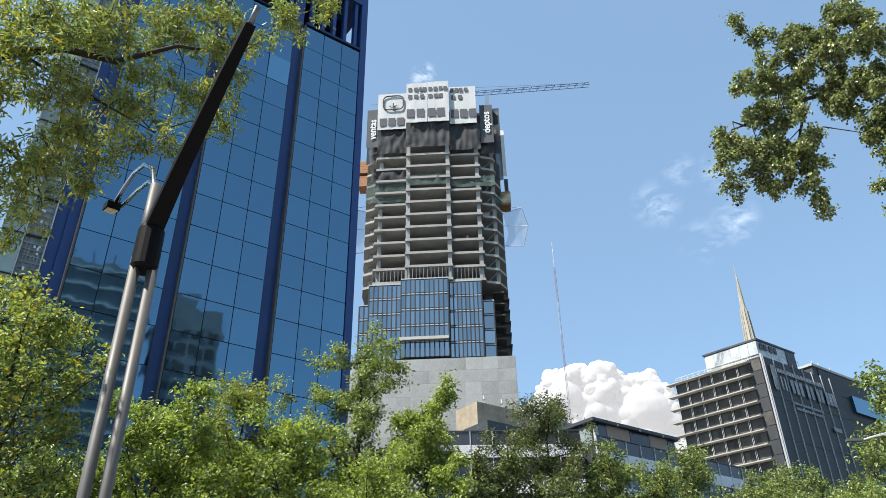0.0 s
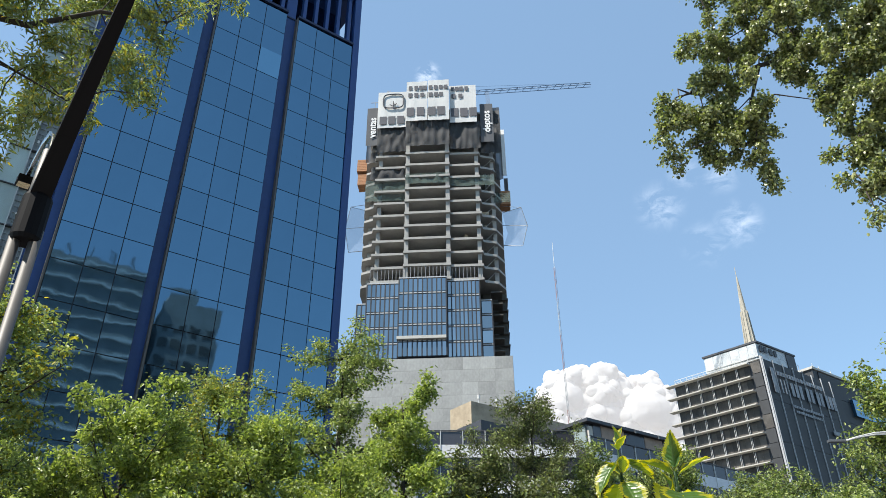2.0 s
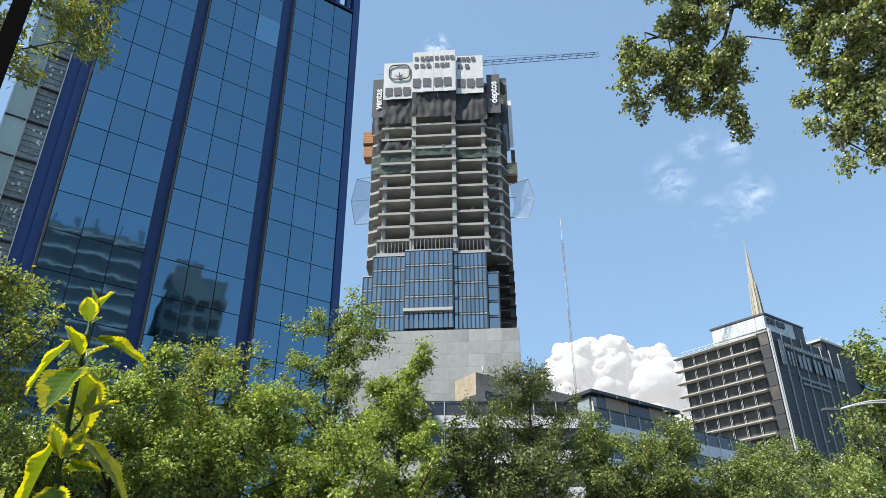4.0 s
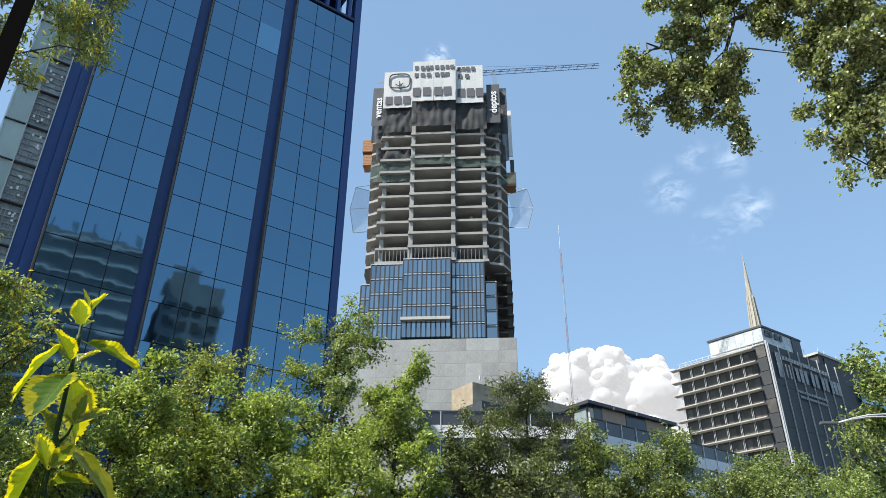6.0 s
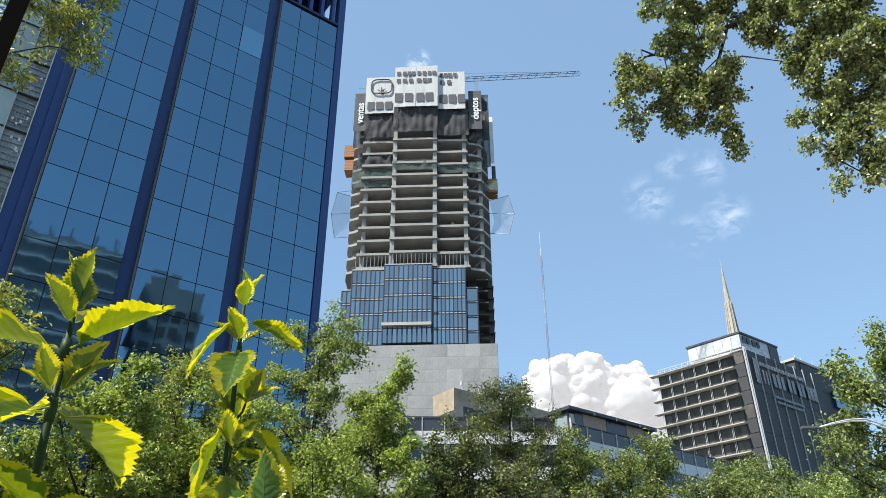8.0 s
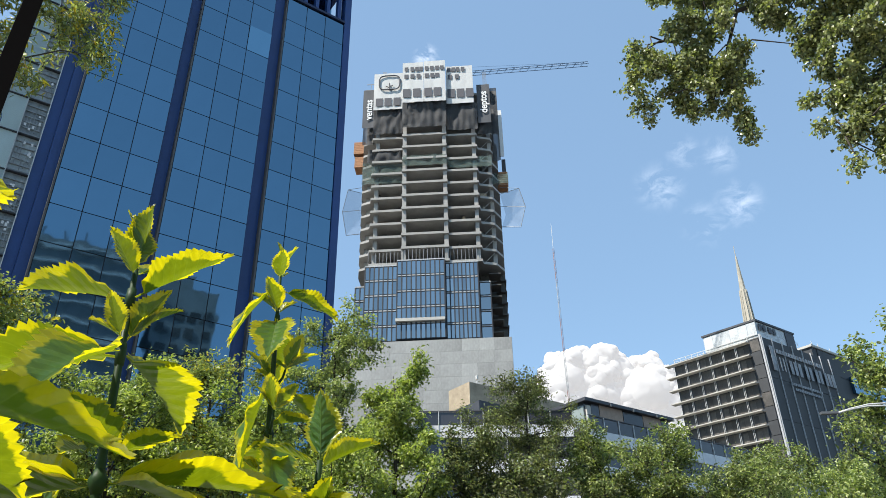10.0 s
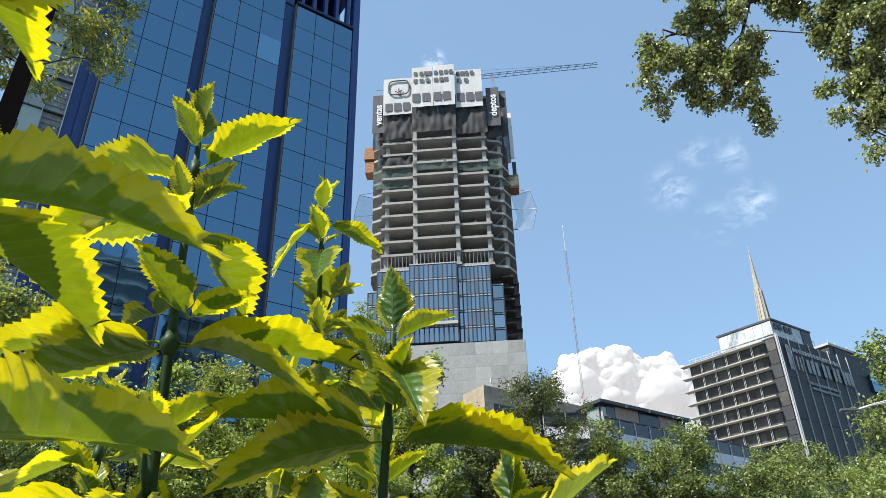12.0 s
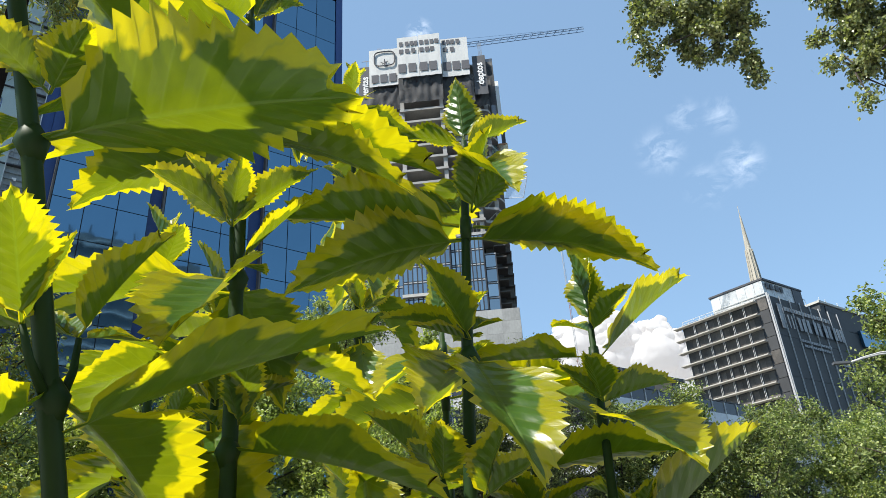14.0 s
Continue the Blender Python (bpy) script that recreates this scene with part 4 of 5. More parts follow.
# ---- trees ----
def leaf_mesh(name, centres, mats, size, shape, rg, droop=0.25, flat=0.5):
    """Many small leaves as one mesh. shape: width over length. Each leaf is a blade folded along its midrib."""
    n = len(centres)
    c = np.array(centres, float)
    r = np.random.default_rng(rg)
    az = r.uniform(0, 2 * np.pi, n)
    el = r.normal(-droop, 0.55, n)
    d = np.stack([np.cos(az) * np.cos(el), np.sin(az) * np.cos(el), np.sin(el)], 1)
    up = np.array([0, 0, 1.0]) + r.normal(0, flat, (n, 3))
    s = np.cross(d, up)
    s /= np.linalg.norm(s, axis=1)[:, None] + 1e-9
    nn = np.cross(s, d)
    L = size * r.uniform(0.6, 1.25, n)[:, None]
    W = L * shape * 0.5
    fold = W * r.uniform(0.1, 0.45, (n, 1))
    p0 = c
    p1 = c + d * L * 0.24 + s * W * 0.86 + nn * fold * 0.8
    p2 = c + d * L * 0.62 + s * W * 0.82 + nn * fold * 0.7
    p3 = c + d * L - nn * L * 0.12
    p4 = c + d * L * 0.62 - s * W * 0.82 + nn * fold * 0.7
    p5 = c + d * L * 0.24 - s * W * 0.86 + nn * fold * 0.8
    v = np.stack([p0, p1, p2, p3, p4, p5], 1).reshape(-1, 3)
    k = np.arange(n)[:, None] * 6
    f = np.concatenate([k + [0, 1, 2, 3], k + [0, 3, 4, 5]], 1).reshape(-1, 4)
    me = bpy.data.meshes.new(name)
    me.from_pydata(v.tolist(), [], f.tolist())
    for m in mats:
        me.materials.append(m)
    if len(mats) > 1:
        pick = np.repeat((r.random(n) < 0.22).astype(np.int32), 2)
        me.polygons.foreach_set("material_index", pick)
    me.update()
    return me


def tree(name, x, y, height, radius, leaves, size, mats, seed, label, low=0.32, shape=0.62, spread=0.34, lean=(0, 0), sparse=1.0, limbs=20, group="street trees"):
    """A tapered trunk with limbs and twigs, and a crown of small leaves gathered along the twigs."""
    rg = random.Random(seed)
    ob = thing(name, pose(x, y, 0, 0, 0, rg.uniform(0, 360)), label, "tree", group)
    wood = bmesh.new()
    top = Vector((lean[0], lean[1], height * 0.93))
    trunk = [Vector((0, 0, 0))]
    for k in range(1, 9):
        f = k / 8
        trunk.append(Vector((top.x * f + rg.uniform(-0.12, 0.12), top.y * f + rg.uniform(-0.12, 0.12), top.z * f)))
    r0 = 0.016 * height
    tube(wood, trunk, [r0 * (1 - 0.92 * k / 8) for k in range(9)], 8)
    ends = []
    for i in range(limbs):
        f = low + (0.97 - low) * (i + rg.random() * 0.8) / limbs
        base = trunk[min(7, int(f * 8))].lerp(trunk[min(8, int(f * 8) + 1)], f * 8 % 1)
        g = (f - low) / (1 - low)
        reach = radius * (0.55 + 0.75 * math.sin(math.pi * min(1, 0.16 + g * 0.86)) ** 0.8) * rg.uniform(0.55, 1.1)
        a = i * 2.4 + rg.uniform(-0.5, 0.5)
        rise = reach * rg.uniform(0.25, 0.95)
        tip = base + Vector((math.cos(a) * reach, math.sin(a) * reach, rise))
        mid = base.lerp(tip, 0.5) + Vector((0, 0, -reach * 0.10))
        rb = r0 * (1 - 0.85 * f) * 0.55 + 0.01
        tube(wood, [base, mid, tip], [rb, rb * 0.6, rb * 0.2], 5, cap=False)
        for j in range(8):
            h = 0.2 + 0.8 * (j + rg.random()) / 8
            b2 = base.lerp(mid, h * 2) if h < 0.5 else mid.lerp(tip, h * 2 - 1)
            ln = radius * rg.uniform(0.22, 0.5)
            t2 = b2 + Vector((rg.gauss(0, 0.6), rg.gauss(0, 0.6), rg.gauss(0.25, 0.5))).normalized() * ln
            tube(wood, [b2, t2], [rb * 0.3, 0.006], 4, cap=False)
            for q in range(4):
                b3 = b2.lerp(t2, rg.uniform(0.3, 1))
                t3 = b3 + Vector((rg.gauss(0, 0.6), rg.gauss(0, 0.6), rg.gauss(0.1, 0.6))).normalized() * ln * rg.uniform(0.3, 0.65)
                if rg.random() < sparse:
                    ends.append((b3, t3))
    part("trunk", wood, M_BARK, ob, smooth=True)
    pts = []
    per = leaves * 1.7 / max(1, len(ends))
    for b3, t3 in ends:
        for _ in range(int(per * rg.uniform(0.4, 1.6))):
            p = b3.lerp(t3, rg.random() ** 0.7)
            pts.append((p.x + rg.gauss(0, spread * 0.5), p.y + rg.gauss(0, spread * 0.5), p.z + rg.gauss(0, spread * 0.42)))
    crown = new("crown", leaf_mesh("crown", pts, [LEAF_MATS[k] for k in mats], size * 1.2, shape, seed))
    crown.parent = ob
    crown["kind"] = "stuff"
    return ob


T = tree
T("ash_tree", -13.6, 20.4, 13.4, 2.4, 10000, 0.13, ("mid", "yellow"), 1, "leafy bright green ash tree with yellowing leaves")
T("ash_tree", -15.6, 18.2, 10.5, 2.4, 9000, 0.13, ("mid", "yellow"), 12, "leafy bright green ash tree with yellowing leaves")
T("ash_tree", -11.6, 27.6, 11.3, 2.9, 17000, 0.14, ("bright", "mid"), 2, "dense bright green ash tree beside the blue building")
T("ash_tree", -14.6, 26.5, 9.0, 2.4, 9000, 0.14, ("mid", "bright"), 13, "dense green ash tree beside the blue building", low=0.25)
T("ash_tree", -9.4, 31.0, 14.6, 2.2, 11000, 0.13, ("mid", "yellow"), 3, "slender green tree with thin open crown")
T("ash_tree", -7.0, 29.6, 11.6, 2.4, 13000, 0.13, ("bright", "mid"), 14, "dense green tree with rounded crown")
T("poplar_tree", -4.7, 33.7, 17.6, 2.6, 13000, 0.13, ("mid", "grey"), 4, "tall sparse poplar with bare lower branches", sparse=0.8)
T("poplar_tree", -1.5, 30.0, 13.2, 1.7, 15000, 0.13, ("bright", "mid"), 5, "upright green poplar with pointed shoots", low=0.25)
T("ash_tree", -3.6, 28.5, 9.4, 2.2, 11000, 0.13, ("bright", "mid"), 15, "low dense green tree", low=0.25)
T("ash_tree", 1.2, 33.0, 10.8, 2.0, 11000, 0.13, ("olive", "mid"), 6, "dark olive green street tree", low=0.25)
T("ash_tree", 4.4, 35.7, 14.7, 2.6, 19000, 0.12, ("olive", "mid"), 7, "dark olive green tree with feathery crown", low=0.28, shape=0.4)
T("ash_tree", 3.4, 31.5, 9.6, 2.2, 11000, 0.12, ("olive", "mid"), 16, "dark olive green street tree", low=0.25)
T("ash_tree", 7.9, 37.0, 11.8, 2.4, 14000, 0.13, ("mid", "olive"), 8, "rounded mid-green street tree", low=0.25)
T("ash_tree", 11.0, 37.0, 11.7, 2.6, 15000, 0.13, ("mid", "olive"), 9, "rounded mid-green street tree", low=0.25)
T("ash_tree", 13.6, 35.5, 9.6, 2.4, 11000, 0.13, ("mid", "olive"), 17, "rounded green street tree", low=0.25)
T("ash_tree", 17.3, 41.5, 12.0, 2.5, 13000, 0.13, ("mid", "olive"), 10, "rounded green street tree", low=0.25)
T("ash_tree", 22.0, 42.5, 11.6, 2.8, 13000, 0.14, ("mid", "olive"), 18, "rounded green street tree", low=0.25)
T("ash_tree", 18.9, 36.5, 9.6, 2.4, 11000, 0.13, ("mid", "bright"), 19, "rounded green street tree", low=0.25)
T("poplar_tree", 16.7, 25.2, 12.0, 2.5, 14000, 0.13, ("mid", "olive"), 11, "green poplar with drooping leafy twigs")


def hanging_tree(name, foot, trunk_top, limb_paths, clusters, leaves, size, shape, mats, seed, label, spread=0.5, droop=0.6):
    """A tree whose limbs reach over the camera's way, with leaves in hanging bunches."""
    rg = random.Random(seed)
    ob = thing(name, pose(*foot), label, "tree")
    o = Vector(foot)
    wood = bmesh.new()
    tube(wood, [Vector((0, 0, 0)), Vector((0.05, 0.02, trunk_top * 0.5)), Vector((0, 0, trunk_top))], [0.26, 0.21, 0.16], 10)
    for path, r in limb_paths:
        pts = [Vector(p) - o for p in path]
        tube(wood, pts, [r * (1 - 0.8 * i / (len(pts) - 1)) for i in range(len(pts))], 6)
    pts = []
    vol = sum(r ** 2 for *_, r in clusters)
    joints = [Vector(p) - o for path, _ in limb_paths for p in path[1:]]
    for x, y, z, r in clusters:
        c = Vector((x, y, z)) - o
        near = min(joints, key=lambda q: (q - c).length)
        mid = near.lerp(c, 0.5) + Vector((rg.gauss(0, 0.08), rg.gauss(0, 0.08), 0.12))
        tube(wood, [near, mid, c], [0.011, 0.008, 0.004], 5, cap=False)
        twigs = []
        for _ in range(max(5, int(26 * r))):
            d = Vector((rg.gauss(0, 1), rg.gauss(0, 1), rg.gauss(-0.15, 0.8))).normalized() * r * rg.uniform(0.4, 0.85)
            s = c + Vector((rg.gauss(0, 0.27), rg.gauss(0, 0.27), rg.gauss(0, 0.27))) * r
            twigs.append((s, s + d))
            tube(wood, [s, s + d * 0.6, s + d], [0.006, 0.004, 0.002], 3, cap=False)
        n = int(leaves * r ** 2 / vol)
        for _ in range(n):
            a, b = rg.choice(twigs)
            p = a.lerp(b, rg.random() ** 0.8)
            pts.append((p.x + rg.gauss(0, spread * 0.11), p.y + rg.gauss(0, spread * 0.11), p.z + rg.gauss(0, spread * 0.11)))
    part("trunk", wood, M_BARK, ob, smooth=True)
    crown = new("crown", leaf_mesh("crown", pts, [LEAF_MATS[k] for k in mats], size, shape, seed, droop=droop, flat=0.9))
    crown.parent = ob
    crown["kind"] = "stuff"
    return ob


INNER_BUNCHES = [(2.99, 5.80, 7.56, 0.20), (3.37, 6.00, 7.74, 0.29), (3.75, 6.10, 7.89, 0.30), (3.10, 6.00, 7.18, 0.18), (3.40, 6.00, 7.26, 0.28), (2.76, 6.00, 6.95, 0.21), (2.57, 6.00, 6.65, 0.15), (2.62, 6.00, 6.30, 0.13), (3.03, 6.10, 6.89, 0.30), (3.34, 6.10, 6.89, 0.32), (3.00, 6.10, 6.49, 0.22), (3.31, 6.10, 6.56, 0.24), (3.54, 6.00, 6.87, 0.16), (3.47, 6.00, 6.58, 0.14), (3.05, 6.10, 6.28, 0.12), (3.43, 6.10, 6.32, 0.12), (3.51, 6.10, 6.17, 0.13), (3.54, 6.10, 5.98, 0.10), (2.53, 6.00, 6.84, 0.08)]
OUTER_BUNCHES = [(3.83, 5.80, 7.48, 0.23), (3.95, 5.80, 7.09, 0.20), (4.07, 5.60, 7.30, 0.38), (4.05, 5.70, 6.70, 0.22), (4.19, 5.50, 6.85, 0.36), (4.42, 5.40, 6.93, 0.40), (4.37, 5.40, 6.37, 0.35), (4.15, 5.60, 6.33, 0.15), (3.92, 5.60, 5.97, 0.10), (3.91, 5.60, 5.65, 0.09), (4.12, 5.50, 5.92, 0.23), (4.30, 5.40, 5.86, 0.31), (4.10, 5.50, 5.51, 0.18), (4.24, 5.40, 5.47, 0.22), (4.04, 5.50, 5.19, 0.08), (4.22, 5.40, 5.15, 0.08), (4.62, 5.00, 6.30, 0.63), (4.44, 5.00, 5.46, 0.47), (4.46, 5.20, 7.45, 0.57), (4.02, 5.60, 7.82, 0.46)]
UPPER_BUNCHES = [(3.11, 5.90, 8.65, 0.13), (3.40, 5.90, 8.51, 0.16), (3.57, 5.90, 8.21, 0.25), (3.94, 5.90, 8.45, 0.29), (4.37, 5.90, 8.73, 0.35), (4.63, 5.90, 8.43, 0.38)]
hanging_tree("poplar_tree", (8.6, 5.2, 0), 8.0,
    [(((8.6, 5.2, 7.8), (5.17, 5.20, 7.37), (4.56, 5.50, 7.26), (4.13, 5.80, 7.47), (3.70, 6.00, 7.48), (3.37, 6.10, 7.39), (2.93, 6.10, 7.18)), 0.055), (((8.6, 5.2, 7.0), (4.85, 5.10, 6.54), (4.57, 5.30, 6.21), (4.37, 5.50, 6.01), (4.07, 5.50, 5.46)), 0.03), (((3.70, 6.00, 7.48), (3.52, 6.10, 6.97), (3.48, 6.10, 6.46), (3.51, 6.10, 6.05)), 0.02), (((4.13, 5.80, 7.47), (3.83, 6.00, 8.17), (3.35, 6.00, 7.82)), 0.022)],
    [(x, y, z, r * 1.22) for x, y, z, r in INNER_BUNCHES] + [(x, y, z, r * 1.1) for x, y, z, r in OUTER_BUNCHES + UPPER_BUNCHES],
    82000, 0.037, 0.85, ("grey", "olive"), 31, "overhanging poplar branch with glossy grey-green leaves", spread=0.32)
hanging_tree("ash_tree", (-9.5, 5.0, 0), 7.5,
    [(((-9.5, 5, 7.2), (-7.4, 5.7, 8.3), (-6.0, 6.0, 8.45), (-5.5, 6.3, 8.85), (-5.0, 6.7, 9.0), (-4.4, 7.1, 9.7), (-3.6, 7.4, 9.8)), 0.09), (((-7.4, 5.7, 8.3), (-6.2, 6.2, 7.6), (-5.5, 6.6, 7.0)), 0.05), (((-6.0, 6.0, 8.6), (-5.0, 6.8, 8.3), (-4.4, 7.0, 8.0)), 0.03)],
    [(-5.59, 5.88, 8.74, 0.83), (-5.2, 6.59, 9.49, 0.89), (-4.65, 7.32, 10.37, 0.86), (-3.67, 7.08, 9.94, 0.72), (-3.04, 7.67, 10.94, 0.49), (-2.62, 8.15, 11.74, 0.41), (-5.32, 6.29, 7.99, 0.72), (-4.87, 7, 8.6, 0.68), (-4.41, 7.64, 9.27, 0.64), (-3.6, 7.29, 8.93, 0.38), (-3.7, 7.64, 8.65, 0.24), (-4.04, 6.82, 7.65, 0.28), (-5.46, 6.42, 7.21, 0.62), (-5.22, 7, 7.74, 0.5), (-4.5, 6.69, 7.65, 0.35), (-5.49, 6.51, 6.61, 0.46), (-5.29, 7.07, 7.25, 0.32), (-6.13, 5.66, 8.15, 1.22), (-6.14, 6.13, 6.85, 0.78), (-5.76, 6.87, 6.3, 0.23)],
    25000, 0.10, 0.26, ("mid", "yellow"), 32, "overhanging ash branch with narrow green leaflets", droop=0.5)

# ---- variegated shrubs beside the path ----
def shrub_leaf_material():
    m = bpy.data.materials.new("variegated_leaf")
    m.use_nodes = True
    nt, ln = m.node_tree.nodes, m.node_tree.links
    b = nt["Principled BSDF"]

    def math_node(op, a, c=None, d=None):
        n = nt.new("ShaderNodeMath")
        n.operation = op
        for i, s in enumerate((a, c, d)):
            if s is None:
                continue
            if isinstance(s, (int, float)):
                n.inputs[i].default_value = s
            else:
                ln.new(s, n.inputs[i])
        return n.outputs[0]

    uv = nt.new("ShaderNodeUVMap")
    uv.uv_map = "blade"
    sep = nt.new("ShaderNodeSeparateXYZ")
    ln.new(uv.outputs[0], sep.inputs[0])
    u = math_node("MULTIPLY_ADD", sep.outputs["X"], 2.0, -1.0)
    au = math_node("ABSOLUTE", u)
    v = sep.outputs["Y"]
    info = nt.new("ShaderNodeObjectInfo")
    rnd = info.outputs["Random"]
    # side veins run forward from the midrib
    q = math_node("MULTIPLY_ADD", au, -0.16, v)
    saw = math_node("FRACT", math_node("MULTIPLY", q, 9.0))
    vein = math_node("ABSOLUTE", math_node("SUBTRACT", saw, 0.5))
    veinmask = nt.new("ShaderNodeMapRange")
    veinmask.inputs["From Min"].default_value, veinmask.inputs["From Max"].default_value = 0.07, 0.0
    ln.new(vein, veinmask.inputs["Value"])
    midrib = nt.new("ShaderNodeMapRange")
    midrib.inputs["From Min"].default_value, midrib.inputs["From Max"].default_value = 0.05, 0.0
    ln.new(au, midrib.inputs["Value"])
    # green heart with a ragged border, the rest yellow
    comb = nt.new("ShaderNodeCombineXYZ")
    ln.new(math_node("MULTIPLY", u, 1.1), comb.inputs[0])
    ln.new(math_node("MULTIPLY", q, 5.5), comb.inputs[1])
    ln.new(math_node("MULTIPLY", rnd, 40.0), comb.inputs[2])
    n1 = nt.new("ShaderNodeTexNoise")
    n1.inputs["Scale"].default_value = 1.15
    n1.inputs["Detail"].default_value = 3
    ln.new(comb.outputs[0], n1.inputs["Vector"])
    edge = math_node("MULTIPLY_ADD", n1.outputs["Fac"], 1.25, -0.08)
    edge = math_node("MULTIPLY_ADD", rnd, 0.32, edge)
    taper = math_node("MULTIPLY", math_node("POWER", v, 5.0), 0.6)
    edge = math_node("SUBTRACT", edge, taper)
    heart = nt.new("ShaderNodeMapRange")
    heart.inputs["From Min"].default_value, heart.inputs["From Max"].default_value = -0.05, 0.05
    ln.new(math_node("SUBTRACT", edge, au), heart.inputs["Value"])
    n2 = nt.new("ShaderNodeTexNoise")
    n2.inputs["Scale"].default_value = 3.2
    n2.inputs["Detail"].default_value = 5
    ln.new(comb.outputs[0], n2.inputs["Vector"])

    def rgb(c1, c2, f):
        mx = nt.new("ShaderNodeMix")
        mx.data_type = "RGBA"
        for key, c in (("A", c1), ("B", c2)):
            if isinstance(c, tuple):
                mx.inputs[key].default_value = (*c, 1)
            else:
                ln.new(c, mx.inputs[key])
        ln.new(f, mx.inputs["Factor"])
        return mx.outputs["Result"]

    green = rgb((0.035, 0.105, 0.016), (0.085, 0.20, 0.03), n2.outputs["Fac"])
    yellow = rgb((0.24, 0.27, 0.008), (0.40, 0.37, 0.012), n2.outputs["Fac"])
    top = rgb(yellow, green, heart.outputs[0])
    veins = math_node("MAXIMUM", math_node("MULTIPLY", veinmask.outputs[0], 0.35), math_node("MULTIPLY", midrib.outputs[0], 0.5))
    top = rgb(top, (0.24, 0.32, 0.08), veins)
    ln.new(top, b.inputs["Base Color"])
    b.inputs["Roughness"].default_value = 0.30
    b.inputs["Specular IOR Level"].default_value = 0.75
    bp = nt.new("ShaderNodeBump")
    bp.inputs["Strength"].default_value = 0.4
    bp.inputs["Distance"].default_value = 0.0012
    h = math_node("SUBTRACT", math_node("MULTIPLY", vein, 1.6), math_node("MULTIPLY", midrib.outputs[0], 0.8))
    h = math_node("MULTIPLY_ADD", n2.outputs["Fac"], 0.5, h)
    ln.new(h, bp.inputs["Height"])
    ln.new(bp.outputs[0], b.inputs["Normal"])
    tr = nt.new("ShaderNodeBsdfTranslucent")
    tgreen = rgb((0.12, 0.165, 0.002), (0.22, 0.26, 0.003), n2.outputs["Fac"])
    tyellow = rgb((0.55, 0.50, 0.003), (0.75, 0.65, 0.004), n2.outputs["Fac"])
    glow = rgb(tyellow, tgreen, heart.outputs[0])
    glow = rgb(glow, (0.16, 0.24, 0.01), math_node("MULTIPLY", veins, 0.8))
    ln.new(glow, tr.inputs["Color"])
    ms = nt.new("ShaderNodeMixShader")
    ms.inputs[0].default_value = 0.56
    ln.new(b.outputs[0], ms.inputs[1])
    ln.new(tr.outputs[0], ms.inputs[2])
    ln.new(ms.outputs[0], nt["Material Output"].inputs["Surface"])
    return m


M_SHRUB = shrub_leaf_material()
M_STEM = material("green_shrub_stem", (0.016, 0.042, 0.008), 0.5, var=0.25, scale=30, fine=200, spec=0.2, stretch=(1, 1, 0.15))


def blade(seed, width, curl, cup, teeth=18, wave=0.02):
    """One serrated leaf of unit length along x, cupped along its midrib and bent down towards the tip."""
    rg = random.Random(seed)
    bm = bmesh.new()
    lay = bm.loops.layers.uv.new("blade")
    n = teeth * 3
    stalk = 0.10
    cols = (-1.0, -0.62, -0.28, 0.0, 0.28, 0.62, 1.0)
    rows, uvs = [], {}
    bend = rg.uniform(-0.07, 0.07)
    for i in range(n + 1):
        t = i / n
        if t < stalk:
            w = 0.016
        else:
            s = (t - stalk) / (1 - stalk)
            w = width * 0.5 * (math.sin(math.pi * s ** 0.72) ** 0.85 * (1 - 0.35 * s) * 1.18 + 0.006)
            w = max(w, 0.016 * (1 - s) + 0.002)
        ph = (i % 3) / 3
        tooth = 1 + (0.30 * (0.33 - ph) if t > 0.17 else 0)
        x = t - (0.0 if t < 0.17 else 0.0)
        row = []
        for c in cols:
            edge = abs(c) > 0.9
            ww = w * (tooth if edge else 1)
            xx = x + (0.022 * (1 - ph) if edge and t > 0.17 else 0) + 0.05 * abs(c) * (1 if 0.15 < t < 0.9 else 0)
            yy = c * ww + bend * t * t
            zz = -curl * t * t + cup * abs(c) * w * 1.6 + (wave * math.sin(t * 17 + seed + (2 if c > 0 else 0)) * abs(c) ** 2 if t > 0.15 else 0)
            zz -= 0.005 * math.cos(t * 56) * abs(c) * (1 - abs(c)) * 2
            vv = bm.verts.new((xx, yy, zz))
            uvs[vv] = ((c + 1) / 2, t)
            row.append(vv)
        rows.append(row)
    for a, b in zip(rows, rows[1:]):
        for k in range(len(cols) - 1):
            f = bm.faces.new((a[k], b[k], b[k + 1], a[k + 1]))
            for lp in f.loops:
                lp[lay].uv = uvs[lp.vert]
    bm.normal_update()
    me = bpy.data.meshes.new("leaf_blade")
    bm.to_mesh(me)
    bm.free()
    me.materials.append(M_SHRUB)
    me.shade_smooth()
    return me


BLADES = [blade(k, w, c, u) for k, (w, c, u) in enumerate(((0.44, 0.10, 0.30), (0.50, 0.18, 0.20), (0.42, 0.24, 0.38), (0.46, 0.05, 0.36), (0.51, 0.30, 0.18), (0.44, 0.14, 0.44)))]


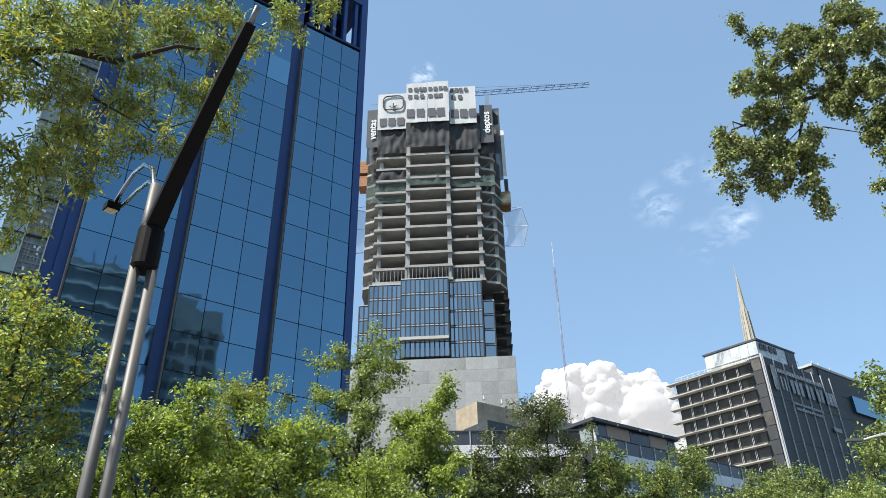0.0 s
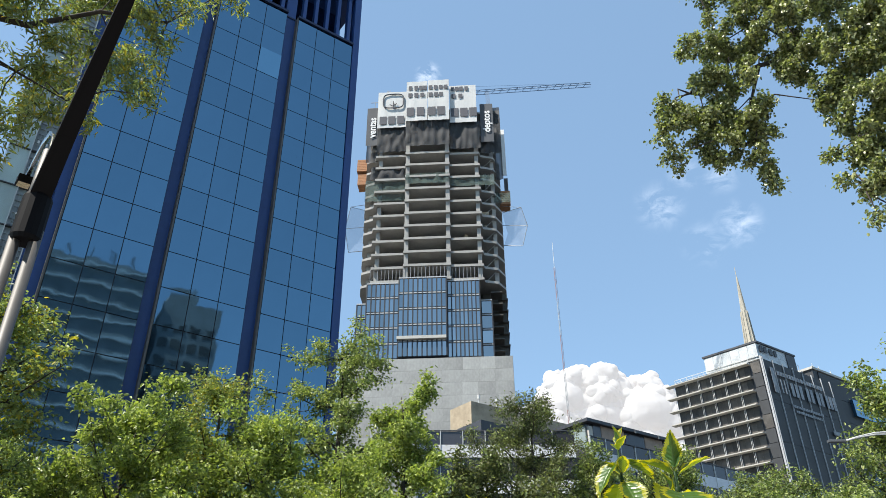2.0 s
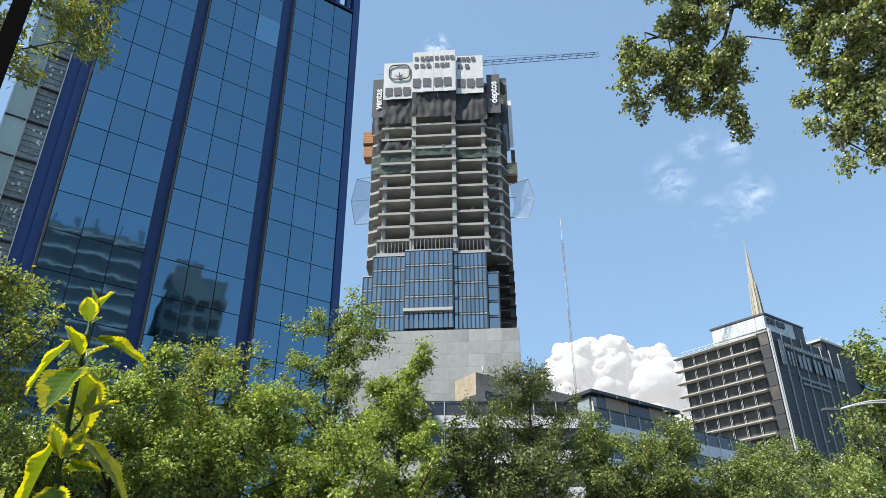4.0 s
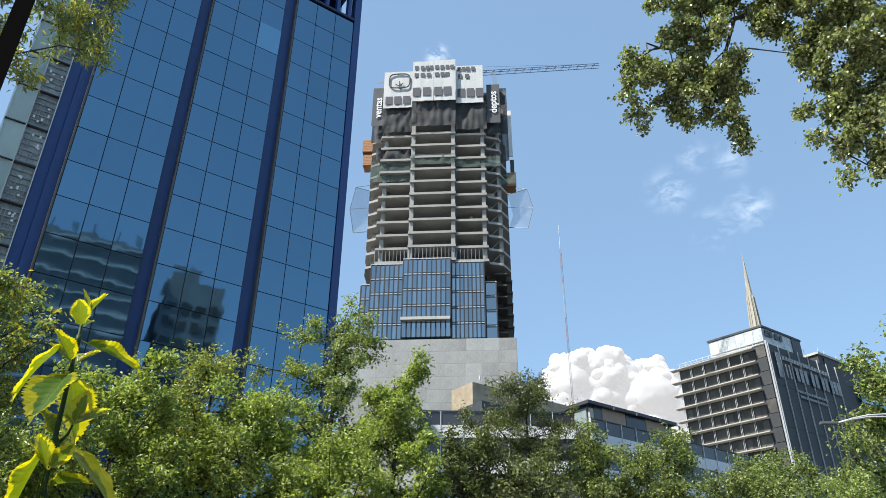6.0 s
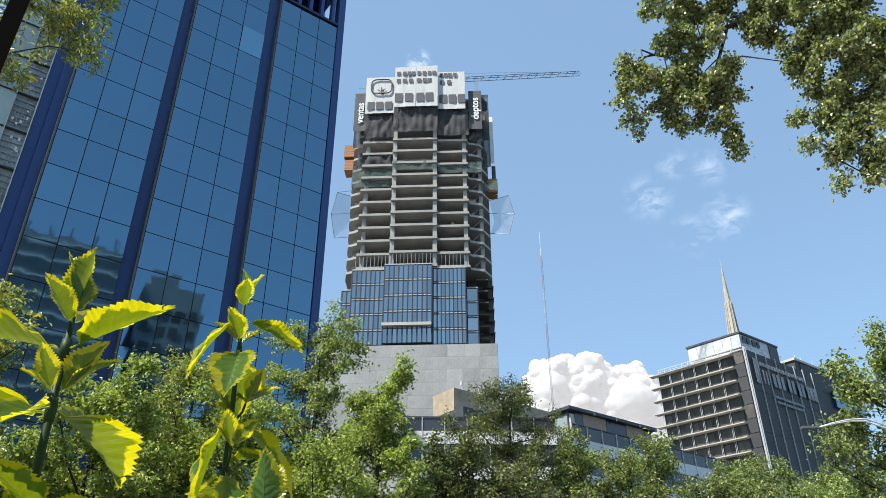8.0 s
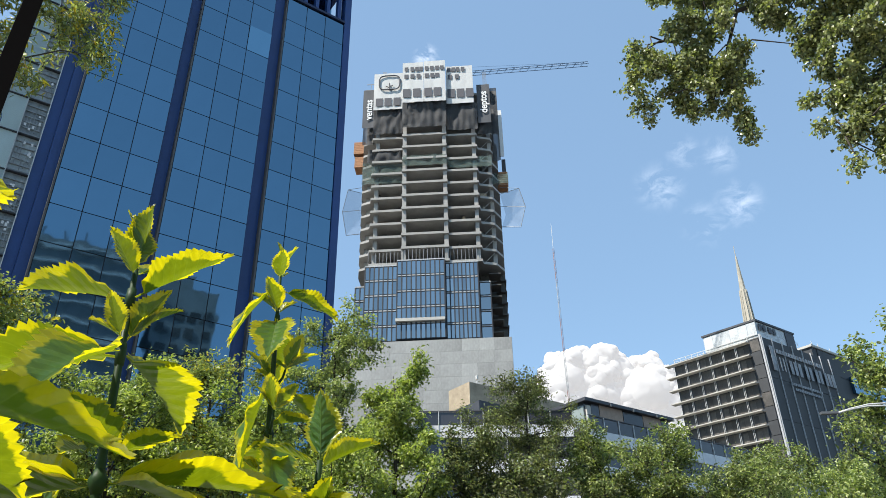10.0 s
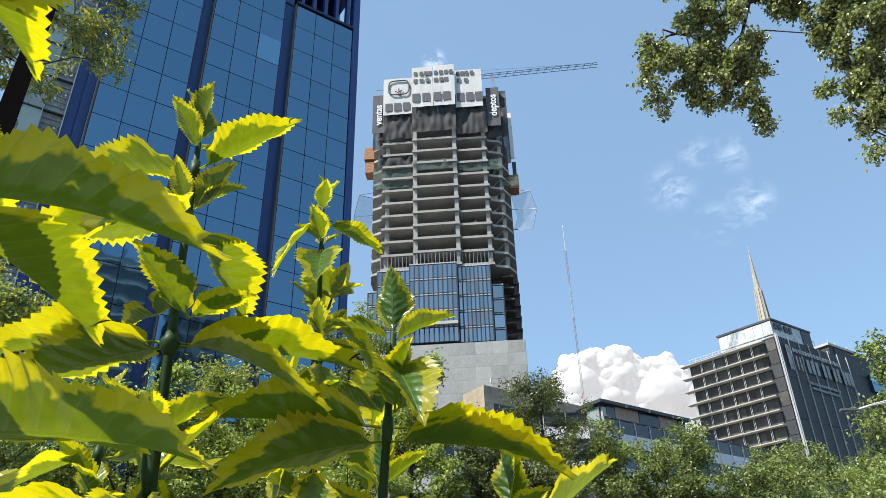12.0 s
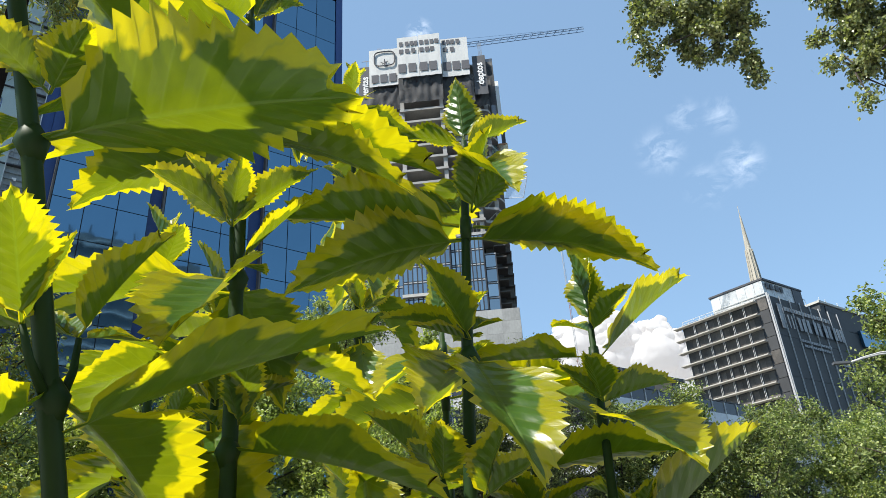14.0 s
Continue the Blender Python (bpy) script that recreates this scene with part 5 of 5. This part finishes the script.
def shrub(tip, foot, turn, seed, big=0.085, nodes=8, gap=0.062, lift=0, hang=0, bow=(0, 0, 0), extra=()):
    """An upright shoot that ends in a pointed bud, with opposite leaves, each pair across the one before."""
    rg = random.Random(seed)
    tip, foot = Vector(tip), Vector(foot)
    ob = thing("variegated_shrub", Matrix.Translation(foot), "leafy shrub shoot with yellow-edged serrated green leaves", "shrub", "variegated shrubs")
    line, bow = tip - foot, Vector(bow)
    total = line.length

    def stem_at(s):
        f = 1 - s / total
        return line * f + bow * (4 * f * (1 - f))

    bm = bmesh.new()
    count = 22
    pts = []
    for k in range(count):
        f = k / (count - 1)
        wob = 0.006 * math.sin(f * 9 + seed) * (1 - f)
        pts.append(stem_at(0.030 + (total - 0.030) * (1 - f)) + Vector((wob, wob * 0.5, 0)))
    tube(bm, pts, [0.0036 - 0.0022 * (k / (count - 1)) ** 8 for k in range(count)], 8)
    part("stem", bm, M_STEM, ob, "dark green stem", smooth=True)

    def leaf(at, az, e, length, twist=20.0):
        lf = new("leaf", rg.choice(BLADES))
        lf.parent = ob
        lf.matrix_local = Matrix.Translation(at) @ pose(0, 0, 0, rg.uniform(-twist, twist), -e, az) @ Matrix.Diagonal((length, length, length, 1))

    places = [0.030, 0.034, 0.046, 0.074, 0.132]
    for k in range(nodes):
        s = places[k] if k < 5 else places[4] + gap * (k - 4)
        grow = (0.46, 0.40, 0.80, 0.95)[k] if k < 4 else 1.02
        elev = (80, 36, 10, 2, 0)[k] if k < 5 else -4
        az0 = turn + 90 * (k % 2) + rg.uniform(-14, 14)
        at = stem_at(s)
        axis = (stem_at(s - 0.01) - at).normalized()
        if k >= 2:
            bm = bmesh.new()
            tube(bm, [at - axis * 0.006, at, at + axis * 0.005], [0.0022, 0.0046 if k > 3 else 0.0026, 0.0022], 8)
            part("node", bm, M_STEM, ob, smooth=True)
        for side in (0, 180):
            az = az0 + side
            L = big * grow * rg.uniform(0.90, 1.12)
            e = elev + rg.uniform(-10, 10)
            if k > 1:
                e += lift - hang * rg.uniform(0.7, 1.2)
                # leaves on the sunny side droop the most
                if math.cos(radians(az - 245)) > 0.6:
                    e -= 34
            out = Vector((math.cos(radians(az)), math.sin(radians(az)), 0)) * (0.003 if k > 1 else 0.0)
            leaf(at + out, az, e + (6 if k == 0 and side else 0), L, 8 if k == 0 else 20)
            # small side shoots in the leaf axils
            if k > 2:
                arm = big * rg.uniform(0.03, 0.24) if k > 3 else 0.004
                out2 = out.normalized() * arm * 0.7 + axis * (arm * 0.8 + 0.004)
                if arm > 0.012:
                    bm = bmesh.new()
                    tube(bm, [at + out, at + out + out2 * 0.5, at + out2], [0.0014, 0.0012, 0.0009], 6)
                    part("side_shoot", bm, M_STEM, ob, smooth=True)
                for j in range(2 if arm < 0.012 else 4):
                    leaf(at + out2, az + (j - 1.5) * 62 + rg.uniform(-25, 25), rg.uniform(15, 60), big * rg.uniform(0.28, 0.55), 35)
    # single large leaves that hang over the path
    for s, az, e, L in extra:
        leaf(stem_at(s), az, e, L)
    return ob


shrub((0.496, 0.904, 1.897), (0.52, 0.96, 0.15), 172, 1, big=0.074, nodes=9, extra=((0.076, 188, 6, 0.072), (0.134, 18, 6, 0.082), (0.134, 168, 2, 0.080), (0.20, 200, 0, 0.08)))
shrub((0.503, 1.162, 2.028), (0.54, 1.21, 0.15), 20, 2, big=0.070, nodes=12, gap=0.040, hang=30)
shrub((0.589, 0.941, 1.810), (0.50, 0.98, 0.15), 94, 3, big=0.074, nodes=7, extra=((0.080, 4, 0, 0.076), (0.080, 176, 2, 0.076)))
shrub((0.450, 0.743, 1.895), (0.43, 0.90, 0.15), 75, 4, big=0.080, nodes=8, bow=(0.062, 0.15, 0), extra=((0.265, 8, 24, 0.088), (0.130, 10, 4, 0.085)))
shrub((0.640, 0.985, 1.735), (0.60, 1.03, 0.15), 24, 5, big=0.082, nodes=6, gap=0.05, lift=30)
shrub((0.298, 0.922, 1.880), (0.32, 0.98, 0.15), 160, 6, big=0.074, nodes=8)
# lower shoots of the same hedge, behind
shrub((0.430, 1.000, 1.790), (0.44, 1.05, 0.15), 50, 7, big=0.080, nodes=7, gap=0.05)
shrub((0.570, 1.060, 1.770), (0.56, 1.10, 0.15), 70, 8, big=0.078, nodes=7, gap=0.05)
shrub((0.350, 0.870, 1.760), (0.37, 0.92, 0.15), 15, 9, big=0.084, nodes=7, gap=0.055)
shrub((0.480, 0.950, 1.735), (0.48, 1.01, 0.15), 35, 10, big=0.080, nodes=6, gap=0.05)
shrub((0.610, 1.000, 1.690), (0.57, 1.04, 0.15), -10, 11, big=0.076, nodes=6, gap=0.05)
tagged(part("planting_bed", boxes((-1.2, 1.9, 0.72, 1.7, 0.15, 0.24)), M_SOIL), "dark soil planting bed under the shrubs", "planting bed", kind="structure")
